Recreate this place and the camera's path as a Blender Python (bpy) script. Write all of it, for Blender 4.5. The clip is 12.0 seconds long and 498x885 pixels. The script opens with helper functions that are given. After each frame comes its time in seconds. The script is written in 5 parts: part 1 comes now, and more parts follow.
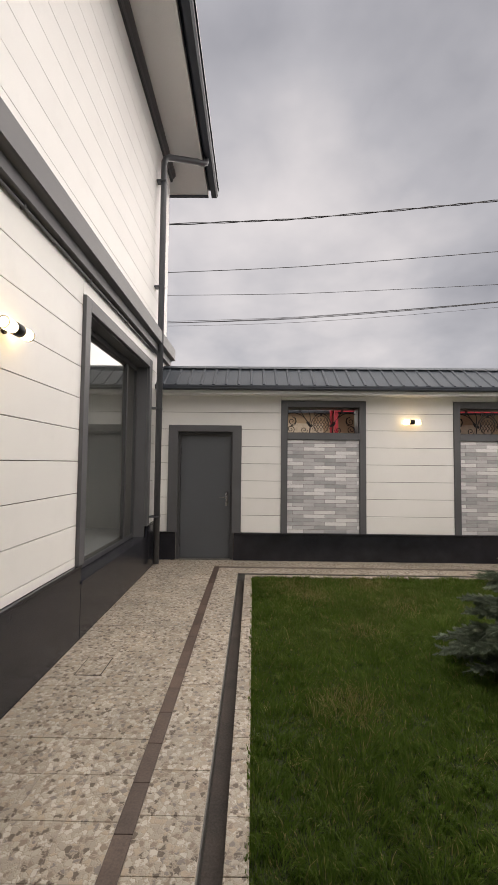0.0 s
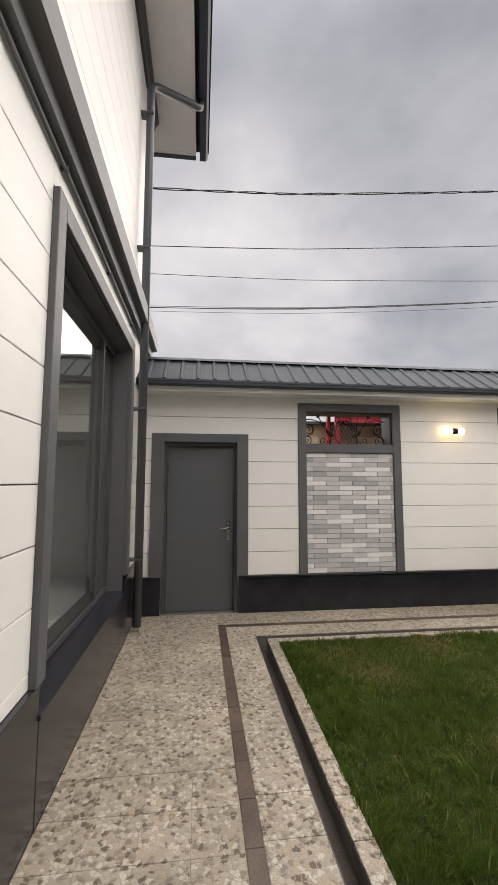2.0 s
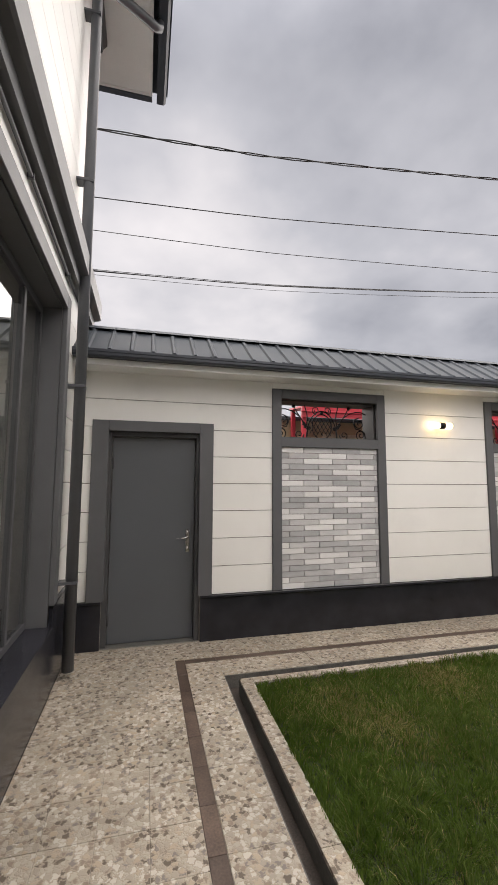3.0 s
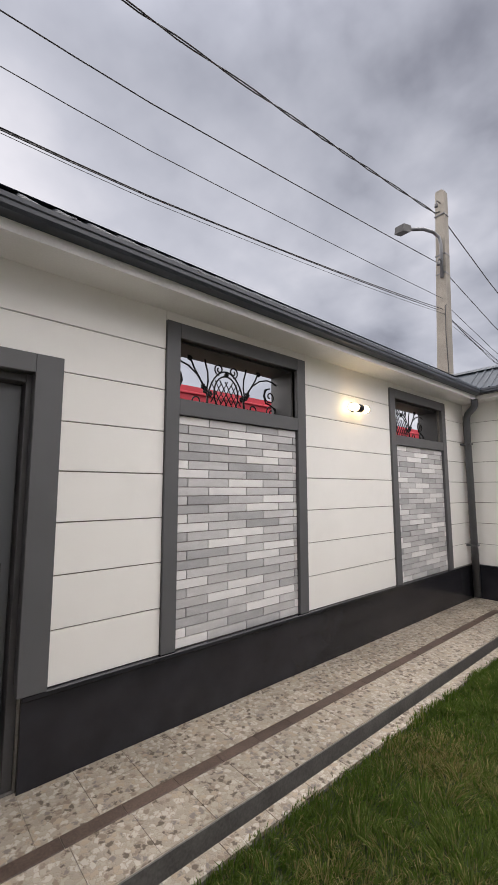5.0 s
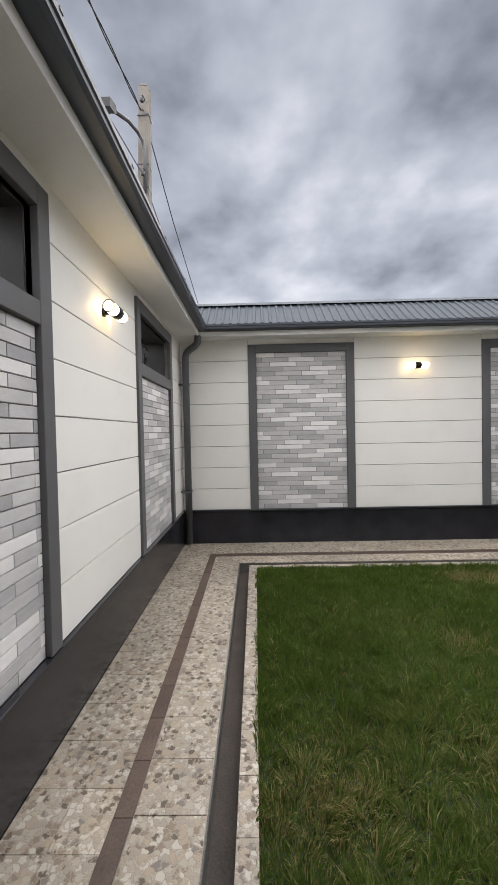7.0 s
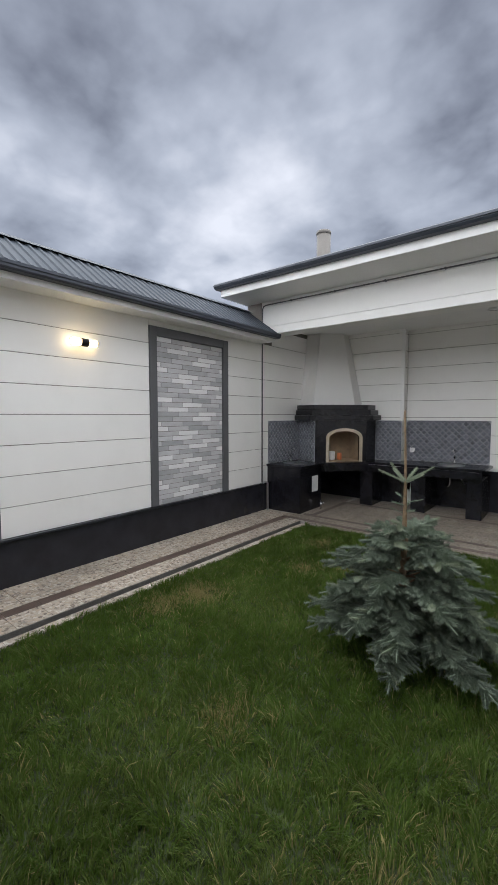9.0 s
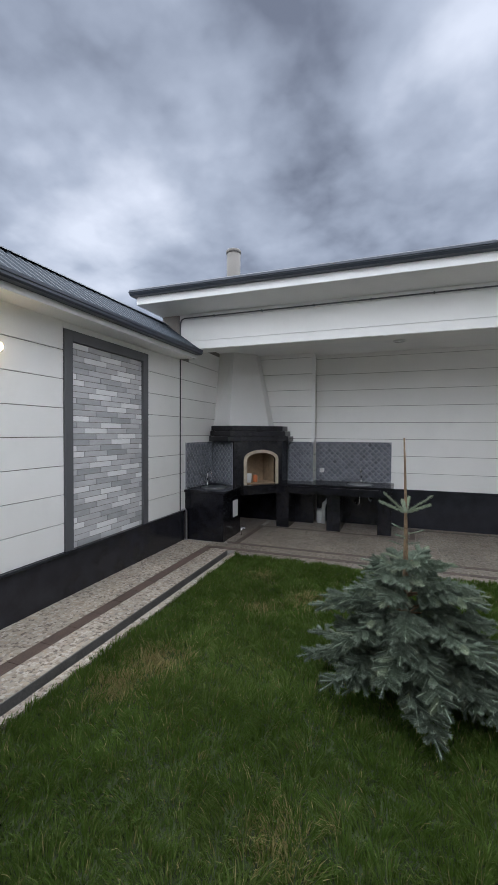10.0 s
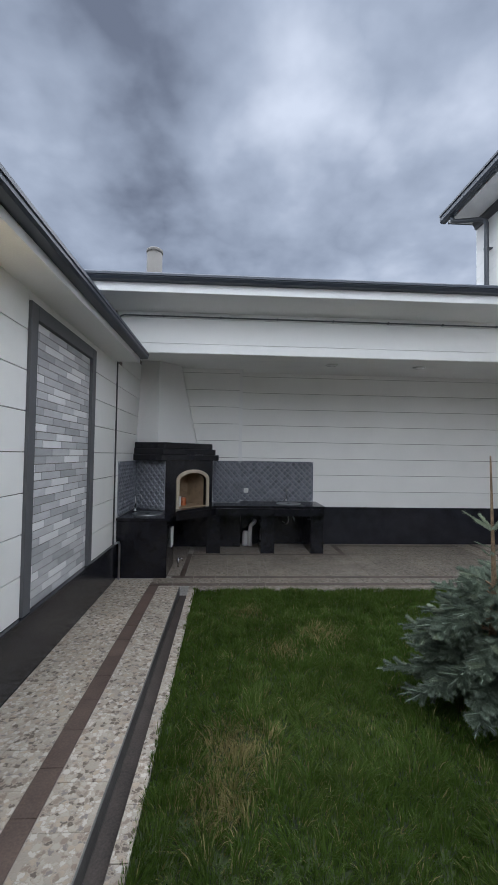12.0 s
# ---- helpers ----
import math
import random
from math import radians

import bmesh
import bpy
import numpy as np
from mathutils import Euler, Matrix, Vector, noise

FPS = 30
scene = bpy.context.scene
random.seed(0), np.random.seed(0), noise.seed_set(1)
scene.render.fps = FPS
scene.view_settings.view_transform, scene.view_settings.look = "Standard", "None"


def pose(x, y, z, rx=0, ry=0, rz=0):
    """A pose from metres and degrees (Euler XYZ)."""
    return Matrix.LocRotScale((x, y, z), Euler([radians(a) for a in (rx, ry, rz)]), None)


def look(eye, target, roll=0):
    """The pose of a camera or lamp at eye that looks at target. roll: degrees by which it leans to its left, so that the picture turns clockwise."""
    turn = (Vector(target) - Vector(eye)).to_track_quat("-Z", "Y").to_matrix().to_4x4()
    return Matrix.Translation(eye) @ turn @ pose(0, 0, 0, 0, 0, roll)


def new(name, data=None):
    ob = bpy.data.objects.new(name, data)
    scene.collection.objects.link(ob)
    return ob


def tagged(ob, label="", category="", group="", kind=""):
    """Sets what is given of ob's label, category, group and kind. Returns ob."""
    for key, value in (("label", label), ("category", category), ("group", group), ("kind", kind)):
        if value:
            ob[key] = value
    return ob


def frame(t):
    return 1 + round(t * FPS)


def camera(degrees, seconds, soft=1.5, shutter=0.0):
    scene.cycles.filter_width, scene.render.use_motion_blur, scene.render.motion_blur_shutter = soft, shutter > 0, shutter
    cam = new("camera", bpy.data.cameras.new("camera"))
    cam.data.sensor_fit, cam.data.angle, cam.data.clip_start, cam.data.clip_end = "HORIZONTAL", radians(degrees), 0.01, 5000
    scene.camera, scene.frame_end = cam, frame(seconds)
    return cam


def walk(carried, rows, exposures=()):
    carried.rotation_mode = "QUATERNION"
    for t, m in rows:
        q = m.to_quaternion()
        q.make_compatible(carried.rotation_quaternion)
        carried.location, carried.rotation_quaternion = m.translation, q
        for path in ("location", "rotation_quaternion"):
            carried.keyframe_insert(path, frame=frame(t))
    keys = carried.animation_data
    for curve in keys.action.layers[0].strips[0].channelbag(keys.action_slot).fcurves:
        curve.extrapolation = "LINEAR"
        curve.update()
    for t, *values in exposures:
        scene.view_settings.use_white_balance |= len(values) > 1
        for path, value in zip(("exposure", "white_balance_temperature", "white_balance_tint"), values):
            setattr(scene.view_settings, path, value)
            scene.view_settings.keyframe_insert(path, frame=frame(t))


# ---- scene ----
cam = camera(62.9, 12.0)
PATH = [
    (0, (-0.161, 0.208, 1.587), (-0.182, 2.206, 1.688), 0.6),
    (0.5, (-0.444, 0.595, 1.559), (-0.451, 2.589, 1.707), 0.4),
    (1, (-0.641, 0.929, 1.572), (-0.596, 2.921, 1.749), 0.3),
    (1.5, (-0.845, 1.404, 1.588), (-0.709, 3.391, 1.777), 0.1),
    (2, (-0.959, 1.783, 1.601), (-0.724, 3.759, 1.794), 0.1),
    (2.5, (-1.011, 2.218, 1.609), (-0.652, 4.177, 1.798), 0.1),
    (4.5, (-1.095, 4.094, 1.473), (-0.057, 5.785, 1.723), 0.2),
    (5, (-1.026, 4.554, 1.468), (0.273, 6.056, 1.702), -0.1),
    (5.5, (-0.928, 5.034, 1.461), (0.623, 6.284, 1.65), -0.5),
    (6, (-0.718, 5.44, 1.415), (1.054, 6.361, 1.533), -0.8),
    (6.5, (-0.511, 5.754, 1.434), (1.421, 6.268, 1.466), -1.0),
    (7, (-0.256, 5.964, 1.476), (1.743, 5.997, 1.426), -1.2),
    (7.5, (0.049, 6.101, 1.504), (1.99, 5.634, 1.391), -0.8),
    (9.5, (1.629, 6.055, 1.602), (2.583, 4.3, 1.503), 0.1),
    (10, (2.102, 6.074, 1.628), (2.793, 4.197, 1.58), 0.3),
    (10.5, (2.581, 6.115, 1.624), (3.063, 4.174, 1.621), 0.4),
    (11, (3.012, 6.041, 1.598), (3.335, 4.068, 1.627), 0.5),
    (11.5, (3.429, 5.969, 1.6), (3.573, 3.975, 1.653), 0.8),
    (12, (3.78, 5.846, 1.582), (3.674, 3.85, 1.642), 0.9),
]
EXPOSURES = [
    (0, 2.26, 6900, 15),
    (1.5, 2.32, 6850, 14),
    (2.5, 2.46, 6800, 14),
    (5.0, 2.56, 6480, 15),
    (6.3, 2.58, 6250, 13),
    (7.5, 2.52, 6300, 12),
    (9.5, 2.38, 5800, 11),
    (12, 2.18, 5550, 10),
]
walk(cam, [(t, look(eye, target, roll)) for t, eye, target, roll in PATH], EXPOSURES)

# ---- world and sun: an overcast day ----
SUN_ELEVATION, SUN_AZIMUTH = radians(68), radians(-58)  # azimuth from north (+y) towards east (+x)
world = bpy.data.worlds.new("overcast_sky")
scene.world = world
world.use_nodes = True
wn, wl = world.node_tree.nodes, world.node_tree.links
wn.clear()


def wnode(kind, **values):
    n = wn.new(kind)
    for key, value in values.items():
        n.inputs[key.replace("_", " ")].default_value = value
    return n


w_out = wn.new("ShaderNodeOutputWorld")
w_bg = wn.new("ShaderNodeBackground")
sky = wn.new("ShaderNodeTexSky")
sky.sky_type, sky.sun_disc = "NISHITA", False
sky.sun_elevation, sky.sun_rotation = SUN_ELEVATION, SUN_AZIMUTH
w_tc = wn.new("ShaderNodeTexCoord")
w_sep = wn.new("ShaderNodeSeparateXYZ")
wl.new(w_tc.outputs["Generated"], w_sep.inputs[0])
# the cloud deck seen in perspective: direction divided by height
w_up = wn.new("ShaderNodeMath")
w_up.operation = "MAXIMUM"
w_up.inputs[1].default_value = 0.0
wl.new(w_sep.outputs["Z"], w_up.inputs[0])
w_add = wn.new("ShaderNodeMath")
w_add.operation = "ADD"
w_add.inputs[1].default_value = 0.32
wl.new(w_up.outputs[0], w_add.inputs[0])
w_div = wn.new("ShaderNodeVectorMath")
w_div.operation = "DIVIDE"
w_comb = wn.new("ShaderNodeCombineXYZ")
for k in range(3):
    wl.new(w_add.outputs[0], w_comb.inputs[k])
wl.new(w_tc.outputs["Generated"], w_div.inputs[0])
wl.new(w_comb.outputs[0], w_div.inputs[1])
w_flow = wn.new("ShaderNodeVectorMath")  # lays the darker heaps in the east
w_flow.operation = "MULTIPLY"
w_flow.inputs[1].default_value = (-1.0, 1.0, 1.0)
wl.new(w_div.outputs[0], w_flow.inputs[0])
w_big = wnode("ShaderNodeTexNoise", Scale=1.6, Detail=6.0, Roughness=0.5, Distortion=0.06)
w_fine = wnode("ShaderNodeTexNoise", Scale=4.0, Detail=6.0, Roughness=0.5, Distortion=0.06)
for n in (w_big, w_fine):
    wl.new(w_flow.outputs[0], n.inputs["Vector"])
w_puff = wnode("ShaderNodeTexNoise", Scale=2.3, Detail=4.0, Roughness=0.5)
wl.new(w_flow.outputs[0], w_puff.inputs["Vector"])
w_fold = wn.new("ShaderNodeMath")  # folded noise gives rounded heaps with sharp creases
w_fold.operation = "SUBTRACT"
w_fold.inputs[1].default_value = 0.5
wl.new(w_puff.outputs["Fac"], w_fold.inputs[0])
w_abs = wn.new("ShaderNodeMath")
w_abs.operation = "ABSOLUTE"
wl.new(w_fold.outputs[0], w_abs.inputs[0])
w_heap = wn.new("ShaderNodeMath")
w_heap.operation = "MULTIPLY_ADD"
w_heap.inputs[1].default_value, w_heap.inputs[2].default_value = 0.5, -0.035
wl.new(w_abs.outputs[0], w_heap.inputs[0])
w_mix = wn.new("ShaderNodeMix")
w_mix.inputs["Factor"].default_value = 0.38
wl.new(w_big.outputs["Fac"], w_mix.inputs["A"])
wl.new(w_fine.outputs["Fac"], w_mix.inputs["B"])
w_ramp = wn.new("ShaderNodeValToRGB")
el = w_ramp.color_ramp.elements
el[0].position, el[0].color = 0.37, (0.23, 0.24, 0.275, 1)
el[1].position, el[1].color = 0.70, (1.0, 0.99, 1.0, 1)
e = el.new(0.46)
e.color = (0.42, 0.44, 0.485, 1)
e = el.new(0.55)
e.color = (0.585, 0.605, 0.65, 1)
# the deck is thinner and more even round the veiled sun, which brightens it
w_calm = wn.new("ShaderNodeMapRange")
w_calm.interpolation_type = "SMOOTHSTEP"
w_calm.inputs["From Min"].default_value, w_calm.inputs["From Max"].default_value = -0.1, 0.9
w_calm.inputs["To Min"].default_value, w_calm.inputs["To Max"].default_value = 0.0, 0.6
wl.new(w_sep.outputs["Y"], w_calm.inputs["Value"])
w_even = wn.new("ShaderNodeMix")
w_even.inputs["B"].default_value = 0.535
wl.new(w_calm.outputs["Result"], w_even.inputs["Factor"])
w_cloud = wn.new("ShaderNodeMath")
w_cloud.operation = "ADD"
wl.new(w_mix.outputs["Result"], w_cloud.inputs[0])
wl.new(w_heap.outputs[0], w_cloud.inputs[1])
wl.new(w_cloud.outputs[0], w_even.inputs["A"])
w_dot = wn.new("ShaderNodeVectorMath")
w_dot.operation = "DOT_PRODUCT"
w_dot.inputs[1].default_value = Vector((-0.02, 1.0, 0.36)).normalized()
wl.new(w_tc.outputs["Generated"], w_dot.inputs[0])
w_halo = wn.new("ShaderNodeMapRange")
w_halo.interpolation_type = "SMOOTHSTEP"
w_halo.inputs["From Min"].default_value, w_halo.inputs["From Max"].default_value = 0.86, 1.0
w_halo.inputs["To Min"].default_value, w_halo.inputs["To Max"].default_value = 0.0, 0.10
wl.new(w_dot.outputs["Value"], w_halo.inputs["Value"])
w_fac = wn.new("ShaderNodeMath")
w_fac.operation = "ADD"
wl.new(w_even.outputs["Result"], w_fac.inputs[0])
wl.new(w_halo.outputs["Result"], w_fac.inputs[1])
w_south = wn.new("ShaderNodeMapRange")  # thinner cloud low in the south
w_south.interpolation_type = "SMOOTHSTEP"
w_south.inputs["From Min"].default_value, w_south.inputs["From Max"].default_value = 0.2, -0.9
w_south.inputs["To Min"].default_value, w_south.inputs["To Max"].default_value = 0.0, 0.015
wl.new(w_sep.outputs["Y"], w_south.inputs["Value"])
w_deck = wn.new("ShaderNodeMath")
w_deck.operation = "ADD"
wl.new(w_fac.outputs[0], w_deck.inputs[0])
wl.new(w_south.outputs["Result"], w_deck.inputs[1])
wl.new(w_deck.outputs[0], w_ramp.inputs["Fac"])
# an overcast sky is brightest overhead
w_z2 = wn.new("ShaderNodeMapRange")
w_z2.interpolation_type = "SMOOTHSTEP"
w_z2.inputs["From Min"].default_value, w_z2.inputs["From Max"].default_value = 0.73, 1.0
w_z2.inputs["To Min"].default_value, w_z2.inputs["To Max"].default_value = 1.0, 3.0
wl.new(w_sep.outputs["Z"], w_z2.inputs["Value"])
w_mul = wn.new("ShaderNodeVectorMath")
w_mul.operation = "SCALE"
wl.new(w_ramp.outputs["Color"], w_mul.inputs[0])
wl.new(w_z2.outputs["Result"], w_mul.inputs["Scale"])
# a little clear sky light behind the cloud
w_sky = wn.new("ShaderNodeVectorMath")
w_sky.operation = "SCALE"
w_sky.inputs["Scale"].default_value = 0.012
wl.new(sky.outputs["Color"], w_sky.inputs[0])
w_sum = wn.new("ShaderNodeVectorMath")
w_sum.operation = "ADD"
wl.new(w_mul.outputs[0], w_sum.inputs[0])
wl.new(w_sky.outputs[0], w_sum.inputs[1])
wl.new(w_sum.outputs[0], w_bg.inputs["Color"])
w_bg.inputs["Strength"].default_value = 0.16
wl.new(w_bg.outputs[0], w_out.inputs["Surface"])

sun_data = bpy.data.lights.new("sun", "SUN")
sun_data.energy, sun_data.angle, sun_data.color = 1.5, radians(172), (1.0, 0.96, 0.9)
sun = new("sun", sun_data)
sun_from = Vector((math.sin(SUN_AZIMUTH) * math.cos(SUN_ELEVATION), math.cos(SUN_AZIMUTH) * math.cos(SUN_ELEVATION), math.sin(SUN_ELEVATION)))
sun.matrix_world = look(sun_from * 40, (0, 0, 0))

# ---- materials ----


def material(name, colour, rough=0.6, metal=0.0, var=0.12, scale=6.0, bump=0.15, grain=90.0, piece=0.0, island=0.0, stretch=(1, 1, 1), dark=None, spec=0.5, stain=0.0):
    """A surface with two scales of variation: large patches and fine grain with relief."""
    m = bpy.data.materials.new(name)
    m.use_nodes = True
    n, l = m.node_tree.nodes, m.node_tree.links
    b = n["Principled BSDF"]
    b.inputs["Metallic"].default_value = metal
    b.inputs["Specular IOR Level"].default_value = spec
    geo = n.new("ShaderNodeNewGeometry")
    mp = n.new("ShaderNodeMapping")
    mp.inputs["Scale"].default_value = stretch
    l.new(geo.outputs["Position"], mp.inputs["Vector"])
    big = n.new("ShaderNodeTexNoise")
    big.inputs["Scale"].default_value, big.inputs["Detail"].default_value = scale, 5
    fine = n.new("ShaderNodeTexNoise")
    fine.inputs["Scale"].default_value, fine.inputs["Detail"].default_value = grain, 4
    l.new(mp.outputs[0], big.inputs["Vector"])
    l.new(mp.outputs[0], fine.inputs["Vector"])
    add = n.new("ShaderNodeMath")
    add.operation = "ADD"
    l.new(big.outputs["Fac"], add.inputs[0])
    l.new(fine.outputs["Fac"], add.inputs[1])
    ramp = n.new("ShaderNodeMapRange")
    ramp.inputs["From Min"].default_value, ramp.inputs["From Max"].default_value = 0.7, 1.3
    l.new(add.outputs[0], ramp.inputs["Value"])
    mix = n.new("ShaderNodeMix")
    mix.data_type = "RGBA"
    d = dark or tuple(c * (1 - var * 1.6) for c in colour)
    light = tuple(min(1, c * (1 + var * 0.6)) for c in colour)
    mix.inputs["A"].default_value, mix.inputs["B"].default_value = (*d, 1), (*light, 1)
    l.new(ramp.outputs[0], mix.inputs["Factor"])
    out = mix.outputs["Result"]
    if stain:
        st = n.new("ShaderNodeTexNoise")
        st.inputs["Scale"].default_value, st.inputs["Detail"].default_value = 2.3, 8
        st.inputs["Roughness"].default_value = 0.7
        l.new(mp.outputs[0], st.inputs["Vector"])
        sr = n.new("ShaderNodeMapRange")
        sr.inputs["From Min"].default_value, sr.inputs["From Max"].default_value = 0.52, 0.75
        sr.inputs["To Min"].default_value, sr.inputs["To Max"].default_value = 1.0, 1.0 - stain
        l.new(st.outputs["Fac"], sr.inputs["Value"])
        sm = n.new("ShaderNodeVectorMath")
        sm.operation = "SCALE"
        l.new(out, sm.inputs[0])
        l.new(sr.outputs[0], sm.inputs["Scale"])
        out = sm.outputs[0]
    if piece or island:
        if piece:
            src = n.new("ShaderNodeObjectInfo").outputs["Random"]
        else:
            src = geo.outputs["Random Per Island"]
        pr = n.new("ShaderNodeMapRange")
        k = piece or island
        pr.inputs["To Min"].default_value, pr.inputs["To Max"].default_value = 1 - k, 1 + k
        l.new(src, pr.inputs["Value"])
        sc = n.new("ShaderNodeVectorMath")
        sc.operation = "SCALE"
        l.new(out, sc.inputs[0])
        l.new(pr.outputs[0], sc.inputs["Scale"])
        out = sc.outputs[0]
    l.new(out, b.inputs["Base Color"])
    rr = n.new("ShaderNodeMapRange")
    rr.inputs["To Min"].default_value, rr.inputs["To Max"].default_value = max(0.02, rough - 0.08), min(1, rough + 0.1)
    l.new(big.outputs["Fac"], rr.inputs["Value"])
    l.new(rr.outputs[0], b.inputs["Roughness"])
    if bump:
        bp = n.new("ShaderNodeBump")
        bp.inputs["Strength"].default_value, bp.inputs["Distance"].default_value = bump, 0.004
        l.new(fine.outputs["Fac"], bp.inputs["Height"])
        l.new(bp.outputs[0], b.inputs["Normal"])
    return m


def pebble_material(name, size, tone=1.0):
    """Glazed paving tile that shows a bed of beige, grey and brown pebbles."""
    m = material(name, (0.5, 0.5, 0.5), 0.42)
    n, l = m.node_tree.nodes, m.node_tree.links
    b = n["Principled BSDF"]
    geo = n.new("ShaderNodeNewGeometry")
    warp = n.new("ShaderNodeTexNoise")
    warp.inputs["Scale"].default_value = 1.6 / size
    l.new(geo.outputs["Position"], warp.inputs["Vector"])
    wv = n.new("ShaderNodeVectorMath")
    wv.operation = "MULTIPLY_ADD"
    wv.inputs[1].default_value = (size * 1.25,) * 3
    l.new(warp.outputs["Color"], wv.inputs[0])
    l.new(geo.outputs["Position"], wv.inputs[2])
    vo = n.new("ShaderNodeTexVoronoi")
    vo.inputs["Scale"].default_value = 1 / size
    ve = n.new("ShaderNodeTexVoronoi")
    ve.feature = "DISTANCE_TO_EDGE"
    ve.inputs["Scale"].default_value = 1 / size
    for v in (vo, ve):
        l.new(wv.outputs[0], v.inputs["Vector"])
    sep = n.new("ShaderNodeSeparateColor")
    l.new(vo.outputs["Color"], sep.inputs[0])
    ramp = n.new("ShaderNodeValToRGB")
    ramp.color_ramp.interpolation = "CONSTANT"
    cols = [(0.0, (0.66, 0.59, 0.48)), (0.22, (0.40, 0.32, 0.24)), (0.33, (0.82, 0.76, 0.66)), (0.55, (0.56, 0.49, 0.39)), (0.70, (0.20, 0.155, 0.115)), (0.82, (0.64, 0.52, 0.38)), (0.92, (0.34, 0.30, 0.26))]
    el = ramp.color_ramp.elements
    el[0].position, el[0].color = cols[0][0], (*[c * tone for c in cols[0][1]], 1)
    el[1].position, el[1].color = cols[1][0], (*[c * tone for c in cols[1][1]], 1)
    for p, c in cols[2:]:
        e = el.new(p)
        e.color = (*[x * tone for x in c], 1)
    l.new(sep.outputs[0], ramp.inputs["Fac"])
    edge = n.new("ShaderNodeMapRange")
    edge.inputs["From Min"].default_value, edge.inputs["From Max"].default_value = 0.01, 0.15
    l.new(ve.outputs["Distance"], edge.inputs["Value"])
    mix = n.new("ShaderNodeMix")
    mix.data_type = "RGBA"
    mix.inputs["A"].default_value = (0.56 * tone, 0.475 * tone, 0.37 * tone, 1)
    l.new(edge.outputs[0], mix.inputs["Factor"])
    l.new(ramp.outputs["Color"], mix.inputs["B"])
    dirt = n.new("ShaderNodeTexNoise")
    dirt.inputs["Scale"].default_value, dirt.inputs["Detail"].default_value = 1.7, 7
    l.new(geo.outputs["Position"], dirt.inputs["Vector"])
    dr = n.new("ShaderNodeMapRange")
    dr.inputs["From Min"].default_value, dr.inputs["From Max"].default_value = 0.3, 0.7
    dr.inputs["To Min"].default_value, dr.inputs["To Max"].default_value = 0.78, 1.12
    l.new(dirt.outputs["Fac"], dr.inputs["Value"])
    rnd = n.new("ShaderNodeObjectInfo")
    rm = n.new("ShaderNodeMapRange")
    rm.inputs["To Min"].default_value, rm.inputs["To Max"].default_value = 0.93, 1.05
    l.new(rnd.outputs["Random"], rm.inputs["Value"])
    mm = n.new("ShaderNodeMath")
    mm.operation = "MULTIPLY"
    l.new(dr.outputs[0], mm.inputs[0])
    l.new(rm.outputs[0], mm.inputs[1])
    sc = n.new("ShaderNodeVectorMath")
    sc.operation = "SCALE"
    l.new(mix.outputs["Result"], sc.inputs[0])
    l.new(mm.outputs[0], sc.inputs["Scale"])
    l.new(sc.outputs[0], b.inputs["Base Color"])
    bp = n.new("ShaderNodeBump")
    bp.inputs["Strength"].default_value, bp.inputs["Distance"].default_value = 0.5, 0.003
    l.new(edge.outputs[0], bp.inputs["Height"])
    l.new(bp.outputs[0], b.inputs["Normal"])
    return m


def glow(name, colour, strength):
    m = bpy.data.materials.new(name)
    m.use_nodes = True
    b = m.node_tree.nodes["Principled BSDF"]
    b.inputs["Base Color"].default_value = (*colour, 1)
    b.inputs["Emission Color"].default_value = (*colour, 1)
    b.inputs["Emission Strength"].default_value = strength
    return m


def clear_glass(name, tint=(0.93, 0.97, 0.96)):
    m = bpy.data.materials.new(name)
    m.use_nodes = True
    b = m.node_tree.nodes["Principled BSDF"]
    b.inputs["Base Color"].default_value = (*tint, 1)
    b.inputs["Transmission Weight"].default_value = 1.0
    b.inputs["Roughness"].default_value = 0.0
    b.inputs["IOR"].default_value = 2.0
    return m


def blade_material(name, colour, through_colour):
    """Thin blades that let part of the light through; each blade has its own tone."""
    m = material(name, colour, 0.5, var=0.35, scale=1.6, bump=0, island=0.4, spec=0.05)
    n, l = m.node_tree.nodes, m.node_tree.links
    thin = n.new("ShaderNodeBsdfTranslucent")
    thin.inputs["Color"].default_value = (*through_colour, 1)
    mix = n.new("ShaderNodeMixShader")
    mix.inputs["Fac"].default_value = 0.45
    l.new(n["Principled BSDF"].outputs[0], mix.inputs[1])
    l.new(thin.outputs[0], mix.inputs[2])
    l.new(mix.outputs[0], n["Material Output"].inputs["Surface"])
    return m


CREAM = material("cream_cladding", (0.85, 0.84, 0.81), 0.5, var=0.035, scale=1.3, bump=0.12, grain=260, piece=0.015, stain=0.05)
CREAM_HOUSE = material("house_cladding", (0.85, 0.84, 0.81), 0.5, var=0.035, scale=1.1, bump=0.1, grain=240, piece=0.012, stain=0.05)
JOINT = material("dark_joint", (0.24, 0.22, 0.20), 0.9, var=0.15)
SOFFIT = material("soffit_white", (0.82, 0.815, 0.80), 0.55, var=0.04, scale=1.5, bump=0.05, stain=0.06)
GREY = material("grey_frame_paint", (0.105, 0.107, 0.113), 0.5, var=0.10, scale=3, bump=0.12, grain=320, stain=0.1)
GREY_DARK = material("dark_grey_paint", (0.06, 0.06, 0.064), 0.5, var=0.1, scale=3, bump=0.08)
DOOR = material("door_paint", (0.095, 0.102, 0.112), 0.42, var=0.06, scale=1.5, bump=0.08, grain=400)
BLACK_STONE = material("black_granite", (0.012, 0.012, 0.016), 0.2, spec=0.4, var=0.3, scale=7, bump=0.03, grain=420, stain=0.25)
